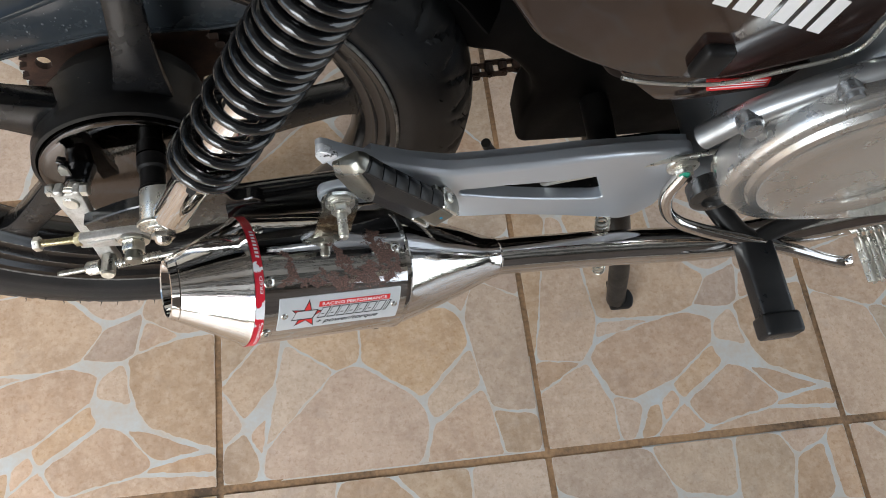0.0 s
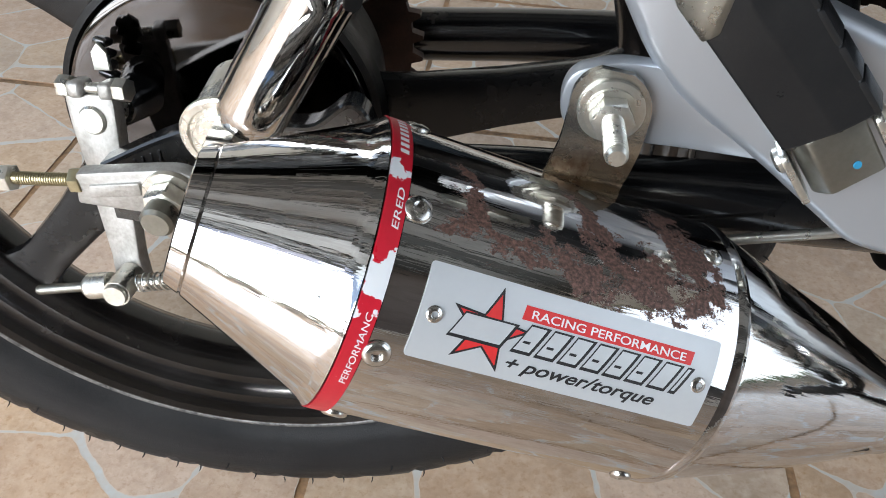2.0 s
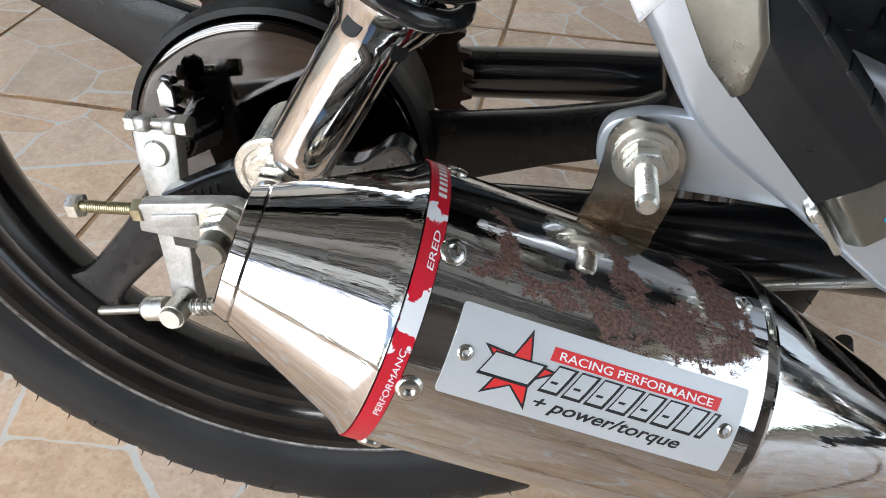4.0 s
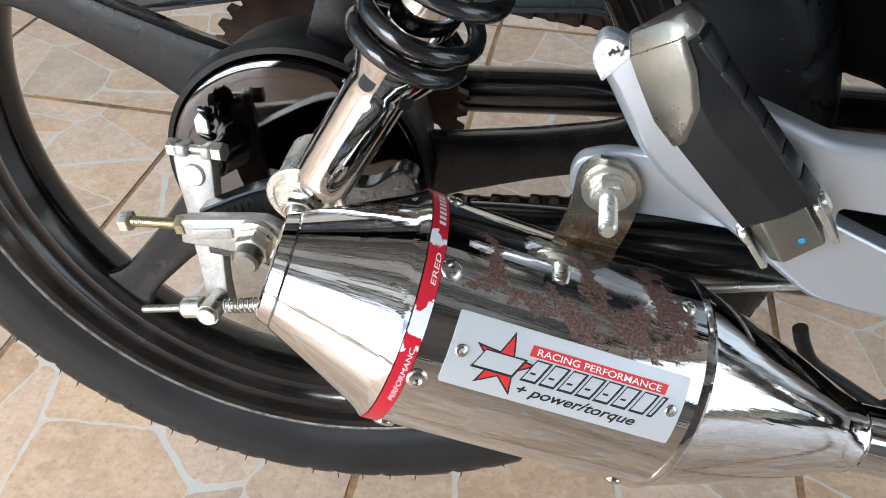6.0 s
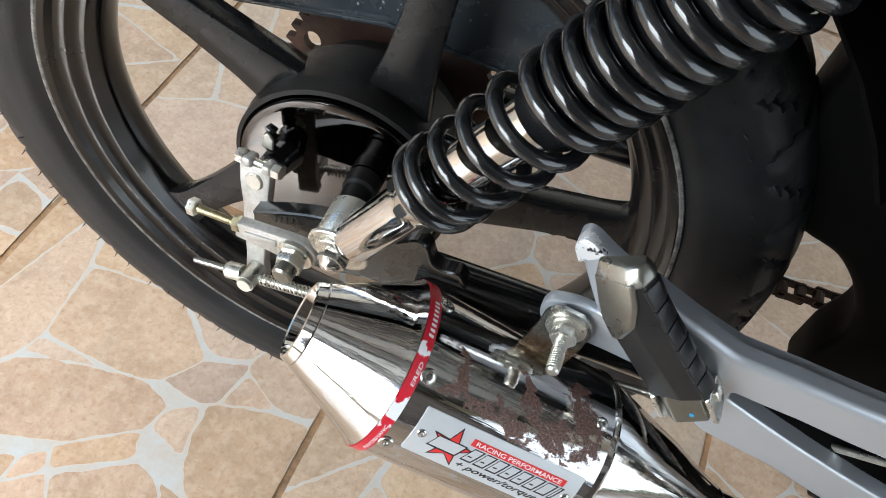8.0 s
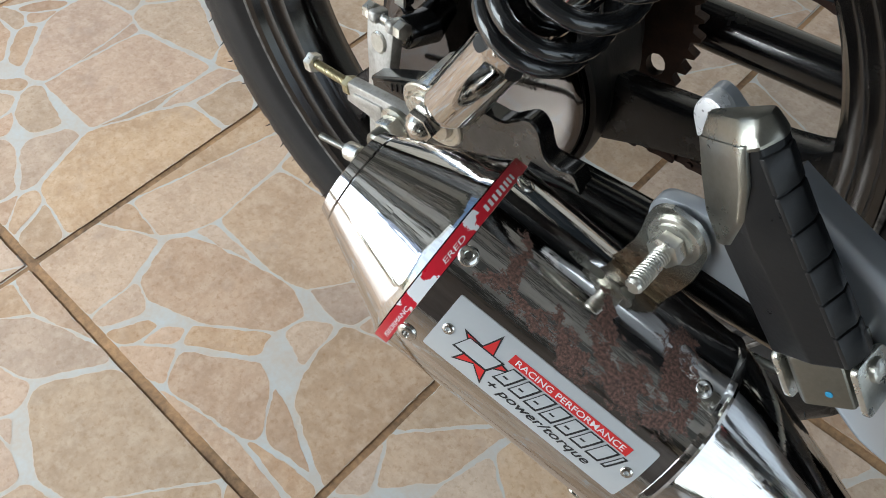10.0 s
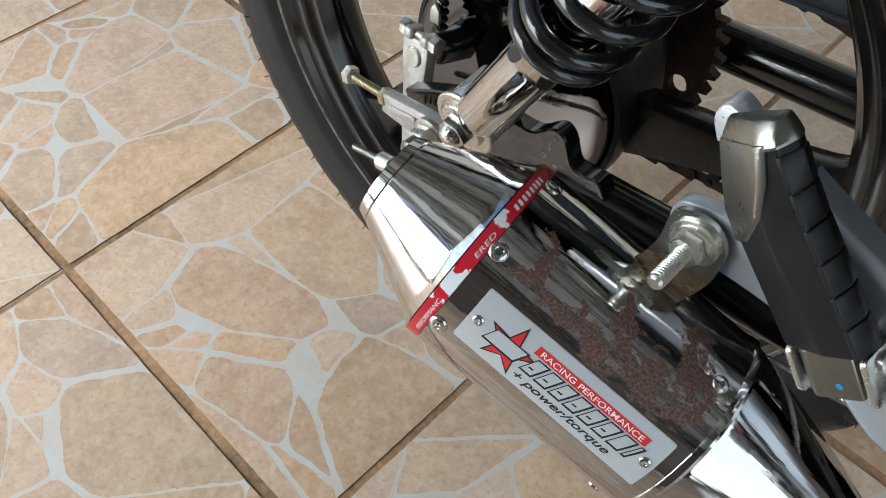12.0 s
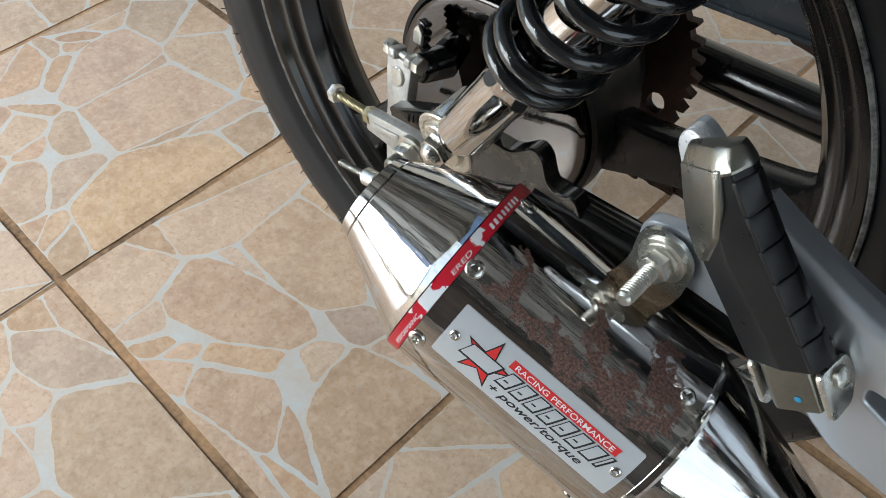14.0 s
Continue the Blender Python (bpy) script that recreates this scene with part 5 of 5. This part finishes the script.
prism(bm, rounded([(-0.150, 0.347), (-0.08, 0.3730), (-0.01, 0.400), (0.12, 0.400), (0.345, 0.358), (0.345, 0.361), (0.12, 0.4035), (-0.012, 0.4035), (-0.082, 0.3765), (-0.150, 0.3505)], 0.0004, 2), GM, -0.030, 0.0015, 0.0006, 2)
guard = part("chain_guard", bm, GUARD, bike, "dark grey plastic chain guard beaded with water")
bm = bmesh.new()
rng = random.Random(11)
for k in range(150):
    x, z = rng.uniform(-0.120, 0.03), rng.uniform(0.335, 0.395)
    if z < 0.3465 + (x + 0.05) * 0.20 + 0.006 or z > 0.384 + (x + 0.05) * 0.38 - 0.004:
        continue
    r = rng.uniform(0.0004, 0.0010)
    tmp = bmesh.new()
    bmesh.ops.create_icosphere(tmp, subdivisions=1, radius=1.0)
    bmesh.ops.scale(tmp, vec=(r, r * 0.6, r * rng.uniform(1.0, 1.5)), verts=tmp.verts)
    join(bm, tmp, Matrix.Translation((x, 0.2790 + 0.085 * x, z)))
part("water_drops", bm, DROPLET, guard, "beads of water on the plastic")["kind"] = "stuff"

# stand
bm = bmesh.new()
leg = smooth_line([(0.355, 0.178, 0.272), (0.375, 0.166, 0.220), (0.405, 0.160, 0.120), (0.425, 0.158, 0.040), (0.433, 0.157, 0.008)], 6)
tube(bm, leg, 0.0105, 16)
tube(bm, smooth_line([(0.352, 0.300, 0.275), (0.375, 0.302, 0.220), (0.405, 0.306, 0.120), (0.425, 0.308, 0.040), (0.433, 0.310, 0.008)], 6), 0.0105, 16)
tube(bm, [(0.356, 0.176, 0.272), (0.356, 0.315, 0.272)], 0.012, 16)
tube(bm, [(0.395, 0.161, 0.15), (0.395, 0.304, 0.15)], 0.008, 16)
stand = part("centre_stand", bm, BLACK_SATIN, bike, "black centre stand, let down")
for y in (0.157, 0.310):
    bm = bmesh.new()
    prism(bm, rounded([(-0.012, -0.011), (0.012, -0.011), (0.016, 0.0), (0.012, 0.011), (-0.012, 0.011)], 0.004, 4), pose(0.438, y, 0.0), 0.0, 0.010, 0.0025, 2)
    block(bm, pose(0.424, y + 0.004, 0.018, 0, -18, 0), 0.004, 0.018, 0.036, 0.0015, 2)
    part("stand_foot", bm, BLACK_SATIN, stand)
bm = bmesh.new()
sp = [Vector((0.349, 0.150, 0.254)) + Vector((0.030, 0.0, -0.124)) * (k / 180) + 0.0054 * (math.cos(k * 0.55) * Vector((0, 1, 0)) + math.sin(k * 0.55) * Vector((0.93, 0, 0.36))) for k in range(181)]
tube(bm, sp, 0.0012, 6)
part("stand_spring", bm, ZINC, stand, "bright stand spring")
bm = bmesh.new()
tube(bm, smooth_line([(0.2835, 0.28, 0.158), (0.289, 0.28, 0.145), (0.3005, 0.28, 0.128), (0.322, 0.28, 0.114), (0.356, 0.28, 0.094), (0.372, 0.281, 0.090)], 6), 0.0050, 12)
prism(bm, rounded([(0.350, 0.096), (0.376, 0.112), (0.378, 0.128), (0.400, 0.120), (0.407, 0.069), (0.372, 0.072)], 0.003, 3), Matrix(((1, 0, 0, 0), (0, 0, -1, 0.282), (0, 1, 0, 0), (0, 0, 0, 1))), -0.003, 0.003, 0.0008, 2)
part("stand_tang", bm, BLACK_SATIN, stand, "bent foot tang of the stand")

# engine, gear cover, rider's footrest, pedal, side panel
bm = bmesh.new()
EM = Matrix(((1, 0, 0, 0), (0, 0, -1, 0.150), (0, 1, 0, 0), (0, 0, 0, 1)))
prism(bm, rounded([(0.420, 0.322), (0.430, 0.380), (0.446, 0.440), (0.482, 0.495), (0.700, 0.520), (0.720, 0.280), (0.560, 0.262), (0.440, 0.275), (0.405, 0.300)], 0.02, 5), EM, -0.10, 0.006, 0.006, 3)
engine = part("engine_case", bm, ENGINE, bike, "cast silver engine case")
bm = bmesh.new()
prism(bm, rounded([(0.392, 0.350), (0.396, 0.410), (0.420, 0.455), (0.475, 0.482), (0.560, 0.482), (0.640, 0.440), (0.660, 0.360), (0.610, 0.295), (0.520, 0.292), (0.440, 0.305)], 0.028, 6), EM, 0.005, 0.036, 0.008, 4)
part("clutch_cover", bm, ENGINE_BRIGHT, engine, "polished clutch cover", 0.5)
bm = bmesh.new()
lathe(bm, [(0.034, 0.079), (0.0395, 0.076), (0.0405, 0.071), (0.0385, 0.067), (0.0385, 0.050), (0.0395, 0.047), (0.0405, 0.030), (0.041, 0.0)], EM @ Matrix.Translation((0.484, 0.391, 0)), 64)
part("cover_disc", bm, ENGINE_BRIGHT, engine, "round polished boss")
bm = bmesh.new()
tube(bm, smooth_line([(0.375, 0.140, 0.395), (0.400, 0.138, 0.430), (0.450, 0.136, 0.465), (0.520, 0.134, 0.490), (0.62, 0.134, 0.495)], 8), 0.0085, 16)
for p in ((0.392, 0.136, 0.424), (0.437, 0.132, 0.459)):
    capped(bm, [(0.0, 0.008), (0.008, 0.008), (0.0085, 0.0065), (0.012, 0.006)], frame_at(p, (0, -1, 0.2)), 20)
part("case_rib", bm, ENGINE, engine, "raised case rib with screws")
bm = bmesh.new()
lathe(bm, [(0, 0.0), (0, 0.017), (0.012, 0.017), (0.014, 0.013), (0.014, 0.009), (0.010, 0.008), (0.010, 0.0)], frame_at((0.401, 0.133, 0.338), (0, -1, 0.1)), 36)
part("plug", bm, GUSSET, engine)
bm = bmesh.new()
tube(bm, smooth_line([(0.390, 0.148, 0.330), (0.384, 0.142, 0.302), (0.398, 0.136, 0.274), (0.430, 0.128, 0.260), (0.49, 0.112, 0.254), (0.545, 0.100, 0.240), (0.556, 0.098, 0.246)], 8), 0.0055, 14)
pedal = part("brake_pedal", bm, CHROME, bike, "chromed brake pedal arm")
bm = bmesh.new()
PADM = pose(0.578, 0.096, 0.258, 0, -30, 0)
for k in range(6):
    block(bm, PADM @ pose(-0.015 + 0.006 * k, 0, 0.004), 0.0035, 0.044, 0.008, 0.001, 2)
block(bm, PADM, 0.040, 0.040, 0.004, 0.001, 2)
part("pedal_pad", bm, ZINC, pedal, "ribbed pedal pad")
bm = bmesh.new()
tube(bm, smooth_line([(0.415, 0.190, 0.296), (0.430, 0.165, 0.272), (0.455, 0.132, 0.255), (0.470, 0.118, 0.252)], 6), 0.0095, 14)
tube(bm, smooth_line([(0.470, 0.118, 0.252), (0.49, 0.125, 0.262), (0.52, 0.130, 0.278)], 6), 0.0075, 14)
rest = part("rider_footrest", bm, BLACK_SATIN, bike, "black rider's footrest with a ribbed rubber")
bm = bmesh.new()
RF = frame_at((0.470, 0.122, 0.252), (0.035, -1, -0.01), (1, 0, 0))
prism(bm, rounded([(-0.014, -0.009), (0.014, -0.009), (0.014, 0.009), (-0.014, 0.009)], 0.004, 3), RF, 0.0, 0.070, 0.002, 2)
prism(bm, rounded([(-0.016, -0.011), (0.016, -0.011), (0.016, 0.011), (-0.016, 0.011)], 0.004, 3), RF, 0.066, 0.084, 0.003, 3)
rubber = part("footrest_rubber", bm, RUBBER, rest, "ribbed black rubber")
for k in range(3):
    bm = bmesh.new()
    block(bm, RF @ Matrix.Translation((-0.008 + 0.008 * k, -0.0095, 0.034)), 0.004, 0.003, 0.060, 0.001, 2)
    part("tread_rib", bm, RUBBER, rubber)
bm = bmesh.new()
PM = Matrix(((1, 0, 0, 0), (0, 0, -1, 0.155), (0, 1, 0, 0), (0, 0, 0, 1)))
SPO = rounded([(0.150, 0.680), (0.196, 0.580), (0.2283, 0.5205), (0.2504, 0.4855), (0.2761, 0.4661), (0.3082, 0.4484), (0.3268, 0.4427), (0.3724, 0.4367), (0.4141, 0.4488), (0.4473, 0.4629), (0.4500, 0.5000),
               (0.480, 0.680)], 0.012, 5)
prism(bm, SPO, PM, -0.010, 0.0, 0.006, 4)
side_panel = part("side_panel", bm, SIDE_PANEL, bike, "glossy dark brown side panel with grey lettering bars")
bm = bmesh.new()
tube(bm, smooth_line([(0.3082, 0.1545, 0.4472), (0.3268, 0.1540, 0.4415), (0.3724, 0.1540, 0.4355), (0.4141, 0.1540, 0.4476), (0.4473, 0.1540, 0.4617), (0.4510, 0.1545, 0.490)], 6), 0.0014, 8)
part("panel_trim", bm, ZINC, side_panel, "thin bright trim along the lower edge")
bm = bmesh.new()
prism(bm, rounded([(0.306, 0.449), (0.3409, 0.4147), (0.3624, 0.4125), (0.4174, 0.4218), (0.4300, 0.448)], 0.004, 4), PM @ Matrix.Translation((0, 0, -0.007)), -0.004, 0.004, 0.002, 2)
part("lower_flap", bm, SIDE_PANEL, side_panel)
bm = bmesh.new()
prism(bm, rounded([(0.3661, 0.4355), (0.3713, 0.4227), (0.4113, 0.4238), (0.4096, 0.4340)], 0.001, 2), PM @ Matrix.Translation((0, 0, -0.003)), 0.0, 0.0006)
badge = part("red_badge", bm, INK_RED, side_panel, "small red badge with pale bars")
for k in range(3):
    bm = bmesh.new()
    z = 0.4255 + 0.0028 * k
    prism(bm, [(0.372, z), (0.408, z + 0.0006), (0.408, z + 0.0016), (0.372, z + 0.0010)], PM @ Matrix.Translation((0, 0, -0.0023)), 0.0, 0.0002)
    part("badge_bar", bm, INK_WHITE, badge)
for k in range(6):
    x, z = 0.3380 + 0.0134 * k, 0.5110 - 0.0054 * k
    bm = bmesh.new()
    prism(bm, [(x, z), (x + 0.0095, z - 0.0038), (x + 0.0140, z + 0.0232), (x + 0.0045, z + 0.0270)], PM, 0.0, 0.0003)
    part("lettering_bar", bm, GRILLE_GREY, side_panel)
bm = bmesh.new()
block(bm, pose(0.357, 0.1525, 0.4630, 0, 8, 0), 0.020, 0.010, 0.026, 0.004, 3)
part("rubber_buffer", bm, BLACK_SATIN, side_panel, "black rubber buffer")
bm = bmesh.new()
prism(bm, rounded([(0.205, 0.375), (0.240, 0.3475), (0.262, 0.3436), (0.280, 0.328), (0.2975, 0.302), (0.303, 0.280), (0.2975, 0.2535), (0.300, 0.205), (0.53, 0.205), (0.53, 0.640), (0.205, 0.640)], 0.010, 5),
      Matrix(((1, 0, 0, 0), (0, 0, -1, 0.250), (0, 1, 0, 0), (0, 0, 0, 1))), -0.045, 0.0, 0.008, 3)
part("inner_panel", bm, INNER_BLACK, bike, "black inner panel and battery case")
bm = bmesh.new()
prism(bm, rounded([(0.305, 0.430), (0.318, 0.398), (0.345, 0.388), (0.372, 0.400), (0.400, 0.440), (0.430, 0.620), (0.280, 0.620)], 0.014, 5), Matrix(((1, 0, 0, 0), (0, 0, -1, 0.185), (0, 1, 0, 0), (0, 0, 0, 1))), -0.05, 0.0, 0.010, 3)
part("lower_cover", bm, BROWN_DULL, bike, "dark brown inner cover")
bm = bmesh.new()
pts = []
for k in range(13):
    a = 30 + 6.5 * k
    pts.append((a, 0.305))
rings = []
for a, r in pts:
    rings.append([bm.verts.new(spin(a, r - 0.10 * (abs(w) / 0.06) ** 3 * 0.2, w)) for w in (-0.058, -0.045, -0.025, 0.0, 0.025, 0.045, 0.058)]
                 + [bm.verts.new(spin(a, r + 0.004 - 0.10 * (abs(w) / 0.06) ** 3 * 0.2, w)) for w in (0.060, 0.047, 0.025, 0.0, -0.025, -0.047, -0.060)])
for p0, p1 in zip(rings, rings[1:]):
    for k in range(14):
        bm.faces.new((p0[k], p0[(k + 1) % 14], p1[(k + 1) % 14], p1[k]))
bm.faces.new(rings[0])
bm.faces.new(rings[-1])
part("rear_mudguard", bm, INNER_BLACK, bike, "black inner rear mudguard")

# ---- floor tiles, laid last ----
rng = random.Random(3)
VARIANTS = [tile_mesh("tile", scattered_seeds(rng), rng) for _ in range(8)]
PRINT_A = ([
    (-99.4, -122.8, -10801), (-181.4, 27.2, 1980), (-180.1, 37.8, 4041), (-16.5, 55.9, 2495), (-18.6, -8.1, -4511), (0, -79.2, -2512),
    (-10.4, -120.2, -5231), (23.4, -136.7, -1361), (33.4, -136.6, -108), (40.5, -134.1, 504), (63.9, -175.1, 5554), (66.6, -173.1, 5758),
    (82, -105.3, -805), (28.9, 25.5, -3209), (61.9, 18.1, -6193), (99.4, -102.3, -624), (68.8, -171.2, 5452), (70, -178.8, 6014), (6.5, 81.5, 2715),
    (-1.5, 146.2, 2663), (-135.9, 159.7, -443), (83.2, 54.3, -5726), (116.5, 172.5, -3818), (-18.7, 78.9, 2933), (40.4, 138.3, 1669),
    (69.2, -186.6, 6683), (-187.6, 39.5, 4740)], [
    (78.2, -118, 164), (25.1, -10.3, -5282), (9.6, -107.8, -2738)])
PRINT_B = ([
    (-176.7, -34.1, 1059), (-15.3, -72.8, 4155), (-11.6, -70.5, 4302), (-2.2, -69, 4507), (-9.4, -78.8, 4770), (-4, -73.2, 4428), (3.5, -74.9, 3727),
    (9.7, -85.1, 2315), (222.2, -36.9, 8017), (220.2, -51.7, 5525), (-182.3, -37.5, 1052), (-164.2, -46.3, -1365), (-173.3, -51.1, -1407),
    (-199.9, 132.9, -4495), (-147.8, 129.8, -10385), (-20, -5.1, -6002), (169.6, 113.9, -8359), (-180.1, -30.9, 1352), (92, 16.8, -7864),
    (75.5, 158.3, -11531), (-2.5, -63.6, 3775), (46.8, 156.4, -13229), (-12.1, -68.4, 4244), (225.6, -30, 7871)], [
    (-169.6, -40.2, -187), (-16, -69.8, 3723)])
PRINT_D = ([
    (-131.5, -39.3, 494), (-131.5, -6.3, 286), (-139.9, 27.5, 792), (-146.8, 36.6, 865), (-121.7, 13.7, 417), (-99.4, -4.5, 263), (-64, 28.3, 2094),
    (-79.9, 111.8, 613), (-6.1, 145.7, 4143), (18.2, 29.5, 2189), (-26.6, 33.1, 799), (-48.8, -92, -2136), (-36.1, -112.1, -1017),
    (4.8, -76.7, -2257), (-11.3, -109.1, -1717), (3.4, -119.7, -2097), (23.9, -85.5, -3040), (185.4, -25.5, 8579), (103, 24.4, -1689),
    (71.2, 20.1, -1475), (183.7, 16.7, 4158), (147.7, -150.7, -5035), (169.4, -129.5, -2334), (-140.4, -46.7, 267), (23.7, 166.8, 2514),
    (-115.8, 145.1, -1253), (-21.3, -138.9, -1593), (-45, -117.4, -1138), (-161.5, 37.9, 1339), (-16.2, 153, 4041), (3.8, 167.9, 4632),
    (-158.8, -164.4, -4579), (168.9, -129.7, -2387), (189.1, 32.6, 2360)], [
    (5.3, -94.5, -2366), (-91.9, -52, -2083), (16.2, -25.4, -2649)])
PRINT_E = ([
    (-69.7, 185.9, 1817), (15.6, 133, 2726), (-38.6, 83.4, -3280), (-16.3, 67.3, -1980), (-15.7, 50.1, -1687), (-75.3, 190.7, 1772),
    (72.9, -167.2, 394), (40.9, -86.8, -206), (59.3, 37.8, -1955), (-126.5, -98, 3612), (47.3, 108.8, 32), (-111.3, -33, 1018),
    (127.8, 187.1, -4932), (-81.5, -148.2, 4139), (36.5, 37.8, -168), (127.3, -69.7, -5329), (-32.6, -46.9, 1117), (121.4, -118.1, -2503),
    (-134.9, -156.6, 4725), (-132.7, 20.1, -2844), (2.5, -161.6, 2220), (-54.6, -2.9, -112), (-74.3, 199.1, 2784)], [
    (-5.9, 85.5, -1358)])
PRINTS = {(-1, 0): PRINT_A, (0, 0): PRINT_B, (1, 0): PRINT_A, (-2, 0): PRINT_D, (-1, -1): PRINT_E}
MADE = {}
for i in range(-10, 9):
    for j in range(-7, 7):
        if (i, j) in PRINTS:
            stones, grey = PRINTS[(i, j)]
            key = id(stones)
            if key not in MADE:
                MADE[key] = tile_mesh("tile", printed_seeds(stones + grey), rng, len(grey))
            me, turn = MADE[key], 0
        else:
            me, turn = VARIANTS[rng.randrange(8)], 180 * rng.randrange(2)
        ob = new("tile", me)
        ob.parent = floor
        m = pose((i + 0.5) * TILE, (j + 0.5) * TILE, rng.uniform(-0.0004, 0.0), rng.uniform(-0.08, 0.08), rng.uniform(-0.08, 0.08), turn)
        ob.matrix_basis = Matrix.Translation(-floor.location) @ m
